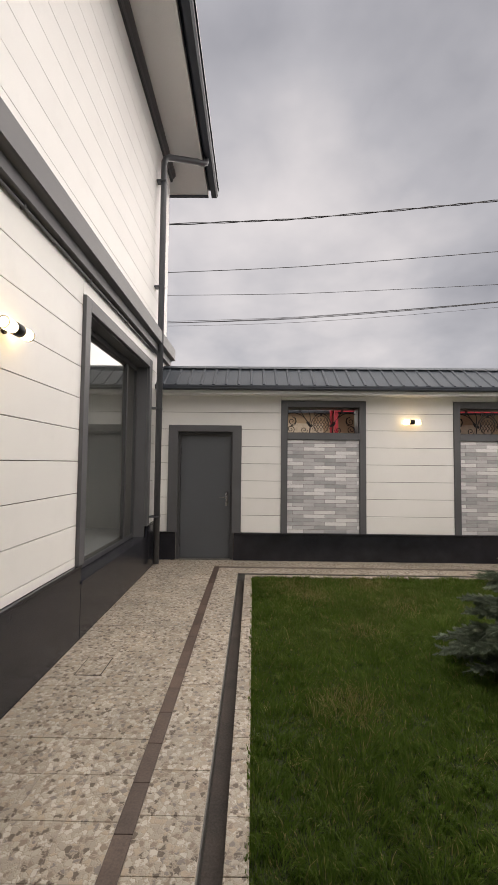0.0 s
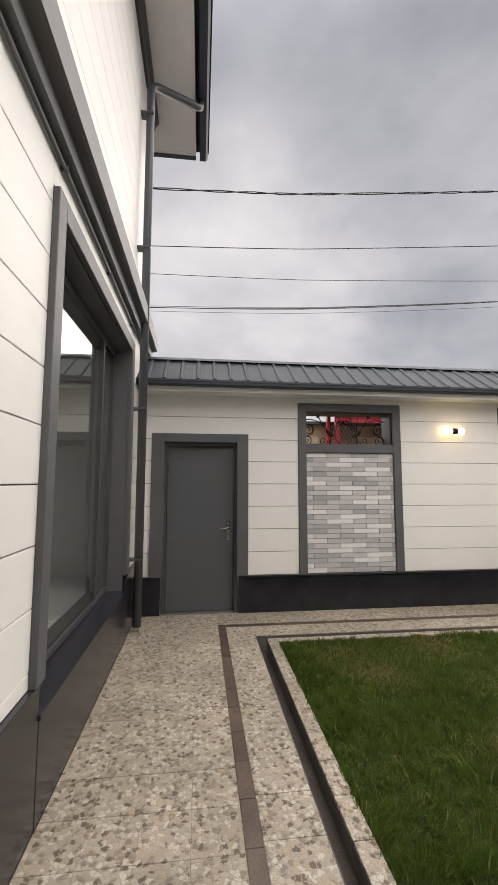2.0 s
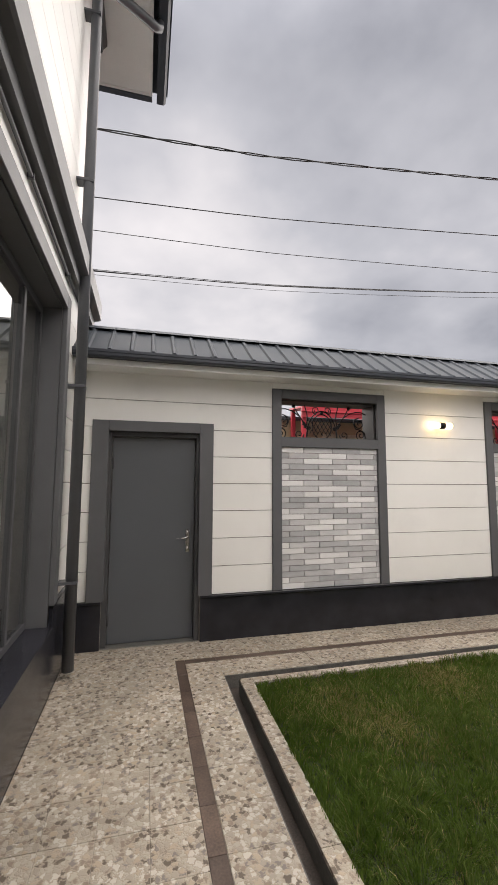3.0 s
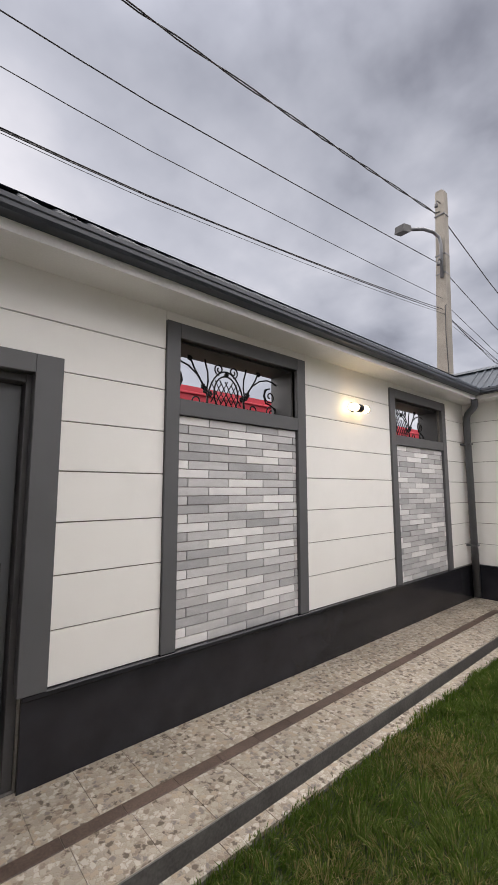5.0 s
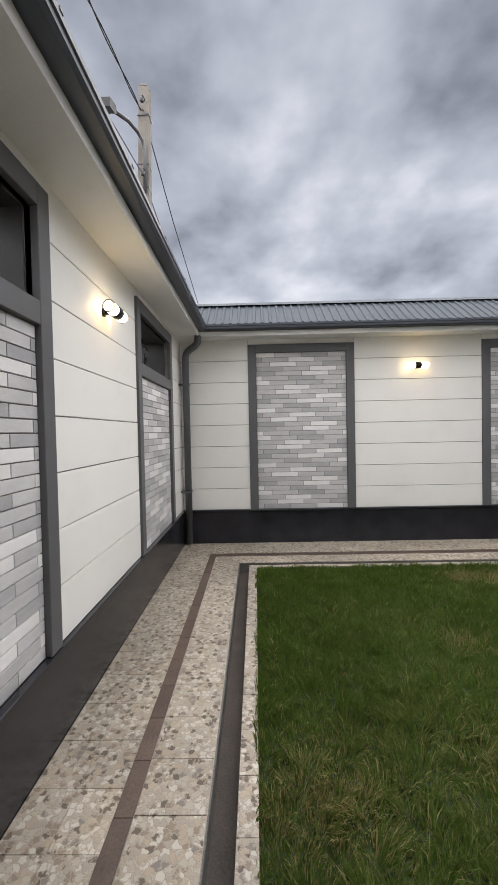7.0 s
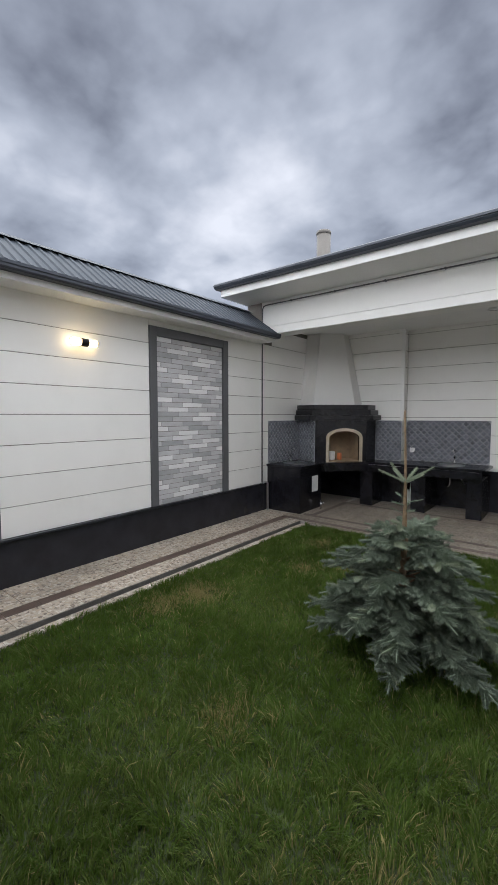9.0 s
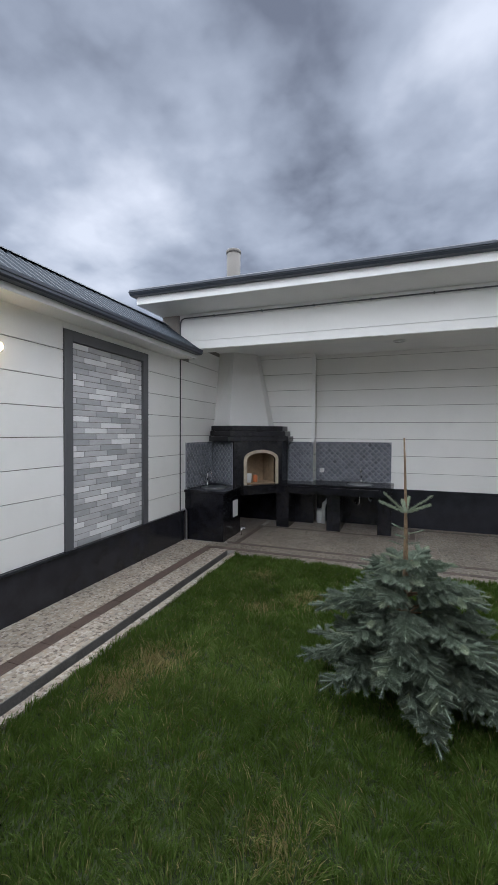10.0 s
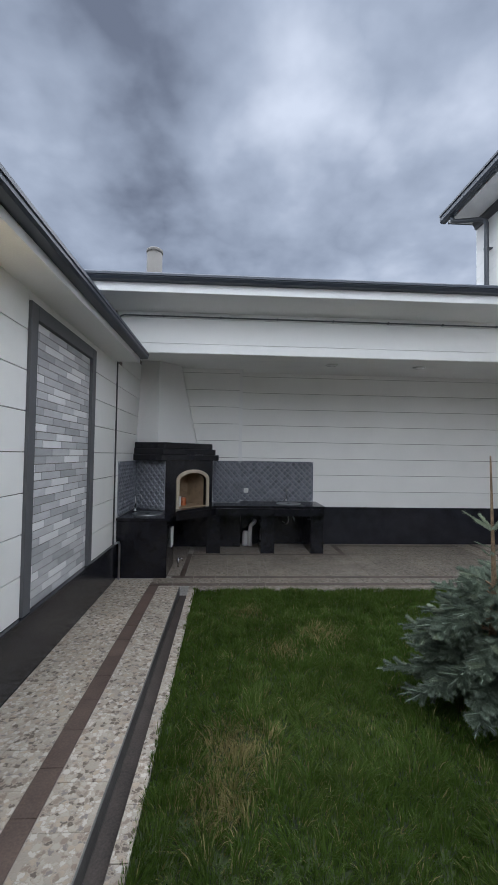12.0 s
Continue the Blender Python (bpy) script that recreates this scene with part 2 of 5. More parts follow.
PLINTH = material("plinth_granite", (0.024, 0.0245, 0.031), 0.2, spec=0.4, var=0.25, scale=5, bump=0.04, grain=350, stain=0.2, piece=0.12)
METAL = material("anthracite_sheet", (0.047, 0.055, 0.07), 0.38, spec=0.4, metal=0.0, var=0.08, scale=2.5, bump=0.03)
ROOF = material("roof_sheet", (0.05, 0.06, 0.073), 0.6, spec=0.25, metal=0.0, var=0.08, scale=2, bump=0.03, stain=0.12)
PIPE = material("downpipe_coat", (0.095, 0.1, 0.11), 0.35, metal=0.1, var=0.1, bump=0.03)
IRON = material("wrought_iron", (0.012, 0.012, 0.013), 0.45, metal=0.6, var=0.3, bump=0.2)
CHROME = material("chrome", (0.75, 0.75, 0.76), 0.16, metal=1.0, var=0.05, bump=0.0)
STEEL = material("brushed_steel", (0.6, 0.6, 0.61), 0.3, metal=1.0, var=0.08, bump=0.05, grain=500)
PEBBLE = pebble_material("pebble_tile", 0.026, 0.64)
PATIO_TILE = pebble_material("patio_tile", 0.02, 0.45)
GROUT = material("grout", (0.36, 0.325, 0.275), 0.9, var=0.2, scale=5, stain=0.2)
PALE_GROUT = material("pale_grout", (0.46, 0.44, 0.40), 0.85, var=0.2, scale=5, stain=0.25)
BROWN = material("brown_band_tile", (0.112, 0.078, 0.061), 0.4, var=0.28, scale=9, bump=0.1, piece=0.22, stain=0.25)
DRAIN = material("drain_concrete", (0.075, 0.06, 0.05), 0.75, var=0.3, scale=6, bump=0.3, stain=0.3)
DRAIN_WALL = material("drain_side_stone", (0.13, 0.125, 0.115), 0.6, var=0.25, scale=7, bump=0.2, stain=0.2)
TILE_WHITE = material("wall_tile_white", (0.80, 0.79, 0.785), 0.5, var=0.05, scale=9, bump=0.2, grain=130, stretch=(1, 1, 3), piece=0.05)
TILE_LIGHT = material("wall_tile_light_grey", (0.56, 0.555, 0.56), 0.5, var=0.09, scale=9, bump=0.2, grain=130, stretch=(1, 1, 3), piece=0.08)
TILE_MID = material("wall_tile_grey", (0.43, 0.43, 0.44), 0.5, var=0.11, scale=9, bump=0.2, grain=130, stretch=(1, 1, 3), piece=0.09)
TILE_JOINT = material("wall_tile_joint", (0.30, 0.26, 0.265), 0.9, var=0.1)
QUILT = material("quilted_tile", (0.19, 0.20, 0.225), 0.22, var=0.25, scale=14, bump=0.1, piece=0.16)
QUILT_JOINT = material("quilted_tile_joint", (0.34, 0.35, 0.37), 0.6, var=0.1)
EARTH = material("lawn_soil", (0.045, 0.062, 0.016), 0.95, var=0.4, scale=12, bump=0.6, grain=80)
GRASS = blade_material("grass_blades", (0.083, 0.132, 0.026), (0.125, 0.205, 0.033))
GRASS_PALE = blade_material("pale_grass_blades", (0.155, 0.195, 0.055), (0.17, 0.24, 0.055))
GRASS_DRY = blade_material("dry_grass_blades", (0.36, 0.31, 0.135), (0.33, 0.28, 0.11))
NEEDLE = material("blue_spruce_needles", (0.21, 0.255, 0.19), 0.85, var=0.3, scale=7, bump=0, island=0.25, spec=0.12)
NEEDLE_TIP = material("young_spruce_shoots", (0.31, 0.36, 0.25), 0.55, var=0.25, scale=7, bump=0, island=0.2, spec=0.3)
BARK = material("spruce_bark", (0.22, 0.15, 0.085), 0.85, var=0.35, scale=30, bump=0.6, grain=120)
CONCRETE = material("pole_concrete", (0.20, 0.185, 0.16), 0.85, var=0.2, scale=4, bump=0.4, grain=60, stain=0.2)
CABLE = material("cable_rubber", (0.018, 0.018, 0.02), 0.6, var=0.2, bump=0)
CLAY = material("chimney_render", (0.17, 0.16, 0.145), 0.8, var=0.08, scale=4, bump=0.3, stain=0.1)
OVEN_STONE = material("oven_arch_stone", (0.55, 0.47, 0.36), 0.75, var=0.15, scale=14, bump=0.4)
FIREBRICK = material("firebrick", (0.40, 0.29, 0.18), 0.85, var=0.2, scale=10, bump=0.4, piece=0.12)
PLASTER = material("white_plaster", (0.74, 0.73, 0.71), 0.65, var=0.03, scale=2, bump=0.08, grain=180)
PLASTIC = material("white_plastic", (0.72, 0.72, 0.70), 0.4, var=0.05, bump=0)
ORANGE = material("orange_tin", (0.55, 0.16, 0.05), 0.45, var=0.15, bump=0.05)
STREET = material("street_ground", (0.11, 0.105, 0.095), 0.95, var=0.3, scale=0.8, bump=0.5, grain=20)
RED = material("red_awning_sheet", (0.42, 0.018, 0.035), 0.5, var=0.15, scale=3, bump=0.1)
BEIGE = material("neighbour_render", (0.42, 0.32, 0.21), 0.85, var=0.12, scale=3, bump=0.3, stain=0.15)
ROOM_WALL = material("room_wall", (0.8, 0.79, 0.75), 0.7, var=0.05, bump=0.05)
ROOM_FLOOR = material("room_floor_tile", (0.78, 0.79, 0.79), 0.2, var=0.05, bump=0.02)
GLASS = clear_glass("window_glass")
LAMP_GLOW = glow("lit_lamp_glass", (1.0, 0.76, 0.42), 1.5)
DOWNLIGHT = material("downlight_lens", (0.8, 0.8, 0.8), 0.25, var=0.02, bump=0)

# ---- mesh helpers ----


def box(bm, lo, hi, bevel=0.0):
    lo, hi = Vector(lo), Vector(hi)
    made = bmesh.ops.create_cube(bm, size=1.0, matrix=Matrix.Translation((lo + hi) / 2) @ Matrix.Diagonal((*(hi - lo), 1)))
    if bevel:
        edges = {e for v in made["verts"] for e in v.link_edges}
        bmesh.ops.bevel(bm, geom=list(edges), offset=bevel, segments=1, affect="EDGES")
    return bm


def prism(bm, outline, z0, z1, axis="z", top=None):
    """A closed outline of (a, b) drawn out from z0 to z1 along an axis. top: another outline for the far end."""
    def put(p, c):
        a, b = p
        return {"z": (a, b, c), "x": (c, a, b), "y": (a, c, b)}[axis]
    low = [bm.verts.new(put(p, z0)) for p in outline]
    high = [bm.verts.new(put(p, z1)) for p in (top or outline)]
    n = len(low)
    bm.faces.new(low)
    bm.faces.new(high)
    for i in range(n):
        bm.faces.new((low[i], low[(i + 1) % n], high[(i + 1) % n], high[i]))
    return bm


def tube(bm, points, radius, sides=8):
    """A round bar along a line of points; radius may be a list."""
    pts = [Vector(p) for p in points]
    radii = radius if isinstance(radius, (list, tuple)) else [radius] * len(pts)
    rings, side = [], None
    for i, p in enumerate(pts):
        d = (pts[min(i + 1, len(pts) - 1)] - pts[max(i - 1, 0)]).normalized()
        if side is None:
            side = d.cross(Vector((0, 0, 1)))
            if side.length < 0.01:
                side = d.cross(Vector((1, 0, 0)))
        side = (side - d * side.dot(d)).normalized()
        other = d.cross(side)
        rings.append([bm.verts.new(p + (side * math.cos(a) + other * math.sin(a)) * radii[i]) for a in (2 * math.pi * k / sides for k in range(sides))])
    for a, b in zip(rings, rings[1:]):
        for k in range(sides):
            f = bm.faces.new((a[k], a[(k + 1) % sides], b[(k + 1) % sides], b[k]))
            f.smooth = True
    bm.faces.new(rings[0])
    bm.faces.new(rings[-1])
    return bm


def lathe(bm, profile, centre, axis=(0, 0, 1), sides=20):
    """Turns (radius, height) pairs round an axis."""
    turn = Vector((0, 0, 1)).rotation_difference(Vector(axis)).to_matrix().to_4x4()
    m = Matrix.Translation(centre) @ turn
    rings = []
    for r, h in profile:
        rings.append([bm.verts.new(m @ Vector((r * math.cos(a), r * math.sin(a), h))) for a in (2 * math.pi * k / sides for k in range(sides))])
    for a, b in zip(rings, rings[1:]):
        for k in range(sides):
            f = bm.faces.new((a[k], a[(k + 1) % sides], b[(k + 1) % sides], b[k]))
            f.smooth = True
    bm.faces.new(rings[0])
    bm.faces.new(rings[-1])
    return bm


def mesh_of(bm, name, mat):
    bmesh.ops.recalc_face_normals(bm, faces=bm.faces)
    me = bpy.data.meshes.new(name)
    bm.to_mesh(me)
    bm.free()
    for m in mat if isinstance(mat, (list, tuple)) else [mat]:
        me.materials.append(m)
    return me


def part(name, bm, mat, parent, label=""):
    """One mesh object under a thing or a part."""
    ob = new(name, mesh_of(bm, name, mat))
    ob.parent = parent
    if parent is not None:
        ob.matrix_parent_inverse = parent.matrix_basis.inverted()
    return tagged(ob, label)


def thing(name, label, category, base=(0, 0, 0), group="", kind=""):
    """An empty at a thing's base that parents its parts."""
    ob = new(name)
    ob.matrix_basis = Matrix.Translation(base)
    return tagged(ob, label, category, group, kind)


def structure(name, bm, mat, label, category):
    return tagged(new(name, mesh_of(bm, name, mat)), label, category, kind="structure")


PIECES = {}


def piece(name, size, mat, parent, at, bevel=0.002):
    """A small bevelled block, its mesh shared between alike pieces; at is its middle."""
    key = (name, mat.name, tuple(round(s, 3) for s in size))
    if key not in PIECES:
        bm = bmesh.new()
        box(bm, [-s / 2 for s in size], [s / 2 for s in size], bevel)
        PIECES[key] = mesh_of(bm, name, mat)
    ob = new(name, PIECES[key])
    ob.parent = parent
    ob.matrix_parent_inverse = parent.matrix_basis.inverted()
    ob.matrix_basis = Matrix.Translation(at)
    return ob

# ---- plan ----
NY, EX, SY, HX = 6.95, 5.17, -1.475, -1.72  # faces of the north, east, south walls and the house
STEP_Y, STEP_X = -1.22, 3.55                # part of the south wall that stands forward
BASE, TOP = 0.447, 2.70                     # top of the plinths, soffit
LAWN = (-0.16, 4.13, 1.05, 5.98)
ROWS_Z = [BASE + 0.2825 * k for k in range(8)] + [2.715]

# ---- ground ----
bm = bmesh.new()
bmesh.ops.create_grid(bm, x_segments=8, y_segments=8, size=900, matrix=Matrix.Translation((0, 0, -0.2)))
structure("ground", bm, STREET, "bare grey ground that reaches to the horizon", "ground")

# beds under the paving, with the drain channel left open
bm = bmesh.new()
box(bm, (HX - 0.02, -2.6, -0.2), (-0.365, 6.97, -0.005))
path_west = structure("pavement_west", bm, GROUT, "pebble patterned tile path along the house", "pavement")
bm = bmesh.new()
box(bm, (-0.365, 6.18, -0.2), (EX + 0.02, 6.97, -0.005))
path_north = structure("pavement_north", bm, GROUT, "pebble patterned tile path along the garden wall", "pavement")
bm = bmesh.new()
box(bm, (4.325, 0.9, -0.2), (EX + 0.02, 6.18, -0.005))
path_east = structure("pavement_east", bm, GROUT, "pebble patterned tile path beside the lawn", "pavement")
bm = bmesh.new()
box(bm, (-0.365, SY - 0.02, -0.2), (EX + 0.02, 0.9, -0.005))
box(bm, (-0.262, 0.9, -0.2), (4.205, 1.05, -0.005))
patio = structure("pavement_patio", bm, PALE_GROUT, "grey beige tile paving of the covered patio", "pavement")
bm = bmesh.new()
box(bm, (-0.365, 0.9, -0.2), (-0.262, 6.18, -0.11))
box(bm, (-0.262, 6.065, -0.2), (4.325, 6.18, -0.11))
box(bm, (4.205, 0.9, -0.2), (4.325, 6.065, -0.11))
structure("drain_channel", bm, DRAIN, "dark damp concrete drain channel round the lawn", "drain")
bm = bmesh.new()
box(bm, (-0.262, 1.05, -0.2), (-0.16, 6.065, -0.008))
box(bm, (-0.16, 5.98, -0.2), (4.13, 6.065, -0.008))
box(bm, (4.13, 1.05, -0.2), (4.205, 6.065, -0.008))
kerb = structure("kerb", bm, DRAIN_WALL, "low grey stone kerb between drain and lawn", "kerb")

bm = bmesh.new()
box(bm, (-0.366, 0.9, -0.15), (-0.359, 6.18, -0.006))
box(bm, (-0.359, 6.173, -0.15), (4.318, 6.181, -0.006))
box(bm, (4.318, 0.9, -0.15), (4.326, 6.18, -0.006))
structure("drain_lining", bm, DRAIN_WALL, "dark stone lining along the drain channel", "drain")

# ---- north wall ----
P_N = [(0.30, 1.70), (3.143, 4.543)]    # outer frames of the panels along x
P_E = [(4.645, 6.046), (1.572, 2.972)]  # along y
FW = 0.105                              # width of the frame's face
TILE_TOP, HOLE_LO, HOLE_HI = 1.985, 2.095, 2.525
DOOR_X = (-1.405, -0.50)
DEEP = 7.24
bm = bmesh.new()
y0 = NY + 0.014
box(bm, (HX, y0, -0.2), (DOOR_X[0] - 0.02, DEEP, 2.88))
box(bm, (DOOR_X[0] - 0.02, y0, 2.10), (DOOR_X[1] + 0.02, DEEP, 2.88))
xs = DOOR_X[1] + 0.02
for a, b in P_N:
    box(bm, (xs, y0, -0.2), (a + FW, DEEP, 2.88))
    box(bm, (a + FW, y0 + 0.03, -0.2), (b - FW, DEEP, HOLE_LO))
    box(bm, (a + FW, y0, HOLE_HI), (b - FW, DEEP, 2.88))
    xs = b - FW
box(bm, (xs, y0, -0.2), (EX + 0.3, DEEP, 2.88))
wall_north = structure("wall_north", bm, JOINT, "cream clad garden wall with grey framed panels", "wall")


def boards(wall, axis, face, spans, rows, mat, thick=0.018, inward=1, gap=0.007):
    """Cladding boards on a wall. axis: the one along which they lie; face: the front plane; inward: the sign of the way into the wall."""
    for a, b in spans:
        for z0, z1 in rows:
            size = [b - a - 0.003, thick, z1 - z0 - gap]
            at = [(a + b) / 2, face + inward * thick / 2, (z0 + z1) / 2]
            if axis == "y":
                size[0], size[1] = size[1], size[0]
                at[0], at[1] = at[1], at[0]
            piece("board", size, mat, wall, at, 0.0018)


rows = list(zip(ROWS_Z, ROWS_Z[1:]))
boards(wall_north, "x", NY, [(HX, -1.562), (-0.355, P_N[0][0])], rows[:6], CREAM)
boards(wall_north, "x", NY, [(P_N[0][1], P_N[1][0]), (P_N[1][1], EX)], rows, CREAM)
boards(wall_north, "x", NY, [(HX, P_N[0][0])], rows[7:], CREAM)
bm = bmesh.new()  # the board that is notched over the door
prism(bm, [(HX, ROWS_Z[6] + 0.0035), (-1.564, ROWS_Z[6] + 0.0035), (-1.564, 2.208), (-0.353, 2.208), (-0.353, ROWS_Z[6] + 0.0035), (P_N[0][0] - 0.002, ROWS_Z[6] + 0.0035), (P_N[0][0] - 0.002, ROWS_Z[7] - 0.0035), (HX, ROWS_Z[7] - 0.0035)], NY, NY + 0.018, "y")
part("board", bm, CREAM, wall_north)
boards(wall_north, "x", NY, P_N, [(2.635, ROWS_Z[8])], CREAM)

# ---- east wall, running on as the side of the patio ----
bm = bmesh.new()
box(bm, (EX + 0.014, SY - 0.25, -0.2), (EX + 0.30, NY + 0.014, 2.88))
box(bm, (EX + 0.014, SY - 0.25, 2.88), (EX + 0.30, 0.72, 3.36))
wall_east = structure("wall_east", bm, JOINT, "cream clad side wall with grey framed panels", "wall")
boards(wall_east, "y", EX, [(P_E[0][1], NY), (P_E[1][1], P_E[0][0]), (0.74, P_E[1][0]), (SY, 0.737)], rows, CREAM)
boards(wall_east, "y", EX, [(SY, 0.44)], [(ROWS_Z[8], 2.99)], CREAM)
boards(wall_east, "y", EX, P_E, [(2.635, ROWS_Z[8])], CREAM)

# ---- south wall of the patio ----
bm = bmesh.new()
box(bm, (HX - 0.3, SY - 0.26, -0.2), (EX + 0.014, SY - 0.014, 3.36))
box(bm, (STEP_X, SY - 0.014, -0.2), (EX + 0.014, STEP_Y - 0.018, 3.36))
wall_south = structure("wall_south", bm, JOINT, "cream clad back wall of the covered patio", "wall")
S_ROWS = [(0.645 + 0.2935 * k, 0.645 + 0.2935 * (k + 1)) for k in range(9)]
boards(wall_south, "x", SY, [(HX, STEP_X)], S_ROWS, CREAM, inward=-1)
boards(wall_south, "x", STEP_Y, [(STEP_X, EX)], S_ROWS, CREAM, inward=-1)
boards(wall_south, "y", STEP_X, [(SY + 0.002, STEP_Y - 0.019)], S_ROWS, CREAM, inward=1)
bm = bmesh.new()
prism(bm, [(STEP_X - 0.024, STEP_Y + 0.006), (STEP_X + 0.034, STEP_Y + 0.006), (STEP_X + 0.034, STEP_Y + 0.001), (STEP_X - 0.019, STEP_Y + 0.001), (STEP_X - 0.019, STEP_Y - 0.05), (STEP_X - 0.024, STEP_Y - 0.05)], 1.475, 3.055)
part("corner_strip", bm, SOFFIT, wall_south, "white corner strip on the wall step")
bm = bmesh.new()
box(bm, (HX, SY, -0.1), (2.42, SY + 0.02, 0.645), 0.003)
box(bm, (HX, SY, 0.62), (2.42, SY + 0.03, 0.66), 0.003)
part("plinth", bm, PLINTH, wall_south, "polished black granite plinth")

# patio beam, ceiling and roof
bm = bmesh.new()
box(bm, (HX, 0.44, 2.845), (EX + 0.014, 0.706, 3.40))
beam = structure("patio_beam", bm, CREAM, "cream clad beam along the patio front", "beam")
boards(beam, "x", 0.72, [(HX, EX - 0.002)], [(2.845, 2.965), (2.965, 3.285), (3.285, 3.40)], CREAM, inward=-1)
bm = bmesh.new()
box(bm, (HX, SY - 0.014, 3.06), (EX + 0.014, 0.44, 3.12))
structure("ceiling_patio", bm, SOFFIT, "plain white plastered patio ceiling", "ceiling")
bm = bmesh.new()
box(bm, (HX, 0.70, 3.36), (5.47, 1.36, 3.38))
box(bm, (HX, 1.33, 3.355), (5.47, 1.37, 3.46), 0.004)
box(bm, (5.44, -2.2, 3.355), (5.48, 1.36, 3.46), 0.004)
structure("soffit_patio", bm, SOFFIT, "off-white boarded eaves of the patio roof", "eaves")
bm = bmesh.new()
prism(bm, [(1.34, 3.455), (1.45, 3.455), (1.475, 3.48), (1.475, 3.52), (1.46, 3.535), (1.34, 3.535)], HX, 5.52, "x")
prism(bm, [(1.45, 3.49), (1.49, 3.49), (1.49, 3.503), (1.45, 3.503)], HX, 5.521, "x")
box(bm, (5.47, -2.25, 3.455), (5.52, 1.34, 3.535), 0.004)
structure("gutter_patio", bm, METAL, "anthracite metal gutter of the patio roof", "gutter")
bm = bmesh.new()
prism(bm, [(1.40, 3.525), (-2.3, 3.75), (-2.3, 3.70), (1.40, 3.47)], HX, 5.50, "x")
roof_patio = structure("roof_patio", bm, ROOF, "grey ribbed metal roof over the patio", "roof")

# eaves of the garden walls: a white box, a gutter and a ribbed roof that is mitred at the corner
EAVE = 0.28
ny, ex = NY - EAVE, EX - EAVE
END = 0.80
bm = bmesh.new()
prism(bm, [(HX, ny), (ex, ny), (EX + 0.2, NY + 0.2), (HX, NY + 0.2)], TOP, TOP + 0.025)
prism(bm, [(HX, ny - 0.02), (ex - 0.02, ny - 0.02), (ex, ny), (HX, ny)], TOP - 0.012, TOP + 0.115)
structure("soffit_north", bm, SOFFIT, "off-white boxed eaves above the garden wall", "eaves")
bm = bmesh.new()
prism(bm, [(ex, END), (ex, ny), (EX + 0.2, NY + 0.2), (EX + 0.2, END)], TOP, TOP + 0.025)
prism(bm, [(ex - 0.02, END), (ex - 0.02, ny - 0.02), (ex, ny), (ex, END)], TOP - 0.012, TOP + 0.115)
structure("soffit_east", bm, SOFFIT, "off-white boxed eaves above the side wall", "eaves")


def gutter_profile(d):
    """Points (outward distance, height) of a square gutter hung in front of the eaves."""
    return [(d, TOP + 0.045), (d + 0.076, TOP + 0.045), (d + 0.092, TOP + 0.06), (d + 0.092, TOP + 0.082), (d + 0.10, TOP + 0.088), (d + 0.10, TOP + 0.112), (d, TOP + 0.112)]


def strip_along(bm, line, outline):
    """Carries an outline of (outward, height) along mitred corner lines: line gives for each stop a function of the outward distance."""
    rings = [[bm.verts.new((*at(o), h)) for o, h in outline] for at in line]
    n = len(outline)
    for a, b in zip(rings, rings[1:]):
        for k in range(n):
            bm.faces.new((a[k], a[(k + 1) % n], b[(k + 1) % n], b[k]))
    bm.faces.new(rings[0])
    bm.faces.new(rings[-1])


bm = bmesh.new()
strip_along(bm, [lambda o: (HX, NY - o), lambda o: (EX - o, NY - o)], gutter_profile(EAVE + 0.022))
gutter_n = structure("gutter_north", bm, METAL, "anthracite metal gutter along the garden wall", "gutter")
for k in range(8):
    piece("gutter_clip", (0.025, 0.11, 0.014), METAL, gutter_n, (-1.2 + 0.75 * k, ny - 0.07, TOP + 0.114), 0.002)
bm = bmesh.new()
strip_along(bm, [lambda o: (EX - o, NY - o), lambda o: (EX - o, END - 0.03)], gutter_profile(EAVE + 0.022))
structure("gutter_east", bm, METAL, "anthracite metal gutter along the side wall", "gutter")
# roof slopes
R0, R1 = (0.36, TOP + 0.118), (-0.22, 3.23)
bm = bmesh.new()
strip_along(bm, [lambda o: (HX, NY - o), lambda o: (EX - o, NY - o)], [R0, R1, (-0.75, 2.95), (-0.75, 2.90), (-0.24, 3.22), (0.30, TOP + 0.113)])
roof_n = structure("roof_north", bm, ROOF, "blue grey ribbed metal roof on the garden wall", "roof")
bm = bmesh.new()
strip_along(bm, [lambda o: (EX - o, NY - o), lambda o: (EX - o, END)], [R0, R1, (-0.75, 2.95), (-0.75, 2.90), (-0.24, 3.22), (0.30, TOP + 0.113)])
roof_e = structure("roof_east", bm, ROOF, "blue grey ribbed metal roof on the side wall", "roof")
SLOPE = math.atan2(R1[1] - R0[1], R0[0] - R1[0])
LENGTH = math.hypot(R1[1] - R0[1], R0[0] - R1[0])
bm = bmesh.new()
prism(bm, [(-0.026, 0), (-0.012, 0.018), (0.012, 0.018), (0.026, 0)], -LENGTH / 2, LENGTH / 2, "y")
RIB = mesh_of(bm, "roof_rib", ROOF)
bm = bmesh.new()
prism(bm, [(-0.02, 0), (-0.011, 0.014), (0.011, 0.014), (0.02, 0)], -LENGTH / 2, LENGTH / 2, "y")
LOW_RIB = mesh_of(bm, "roof_rib", ROOF)
mid = ((R0[0] + R1[0]) / 2, (R0[1] + R1[1]) / 2)


def rib(parent, m, mesh=RIB):
    ob = new("roof_rib", mesh)
    ob.parent = parent
    ob.matrix_basis = m


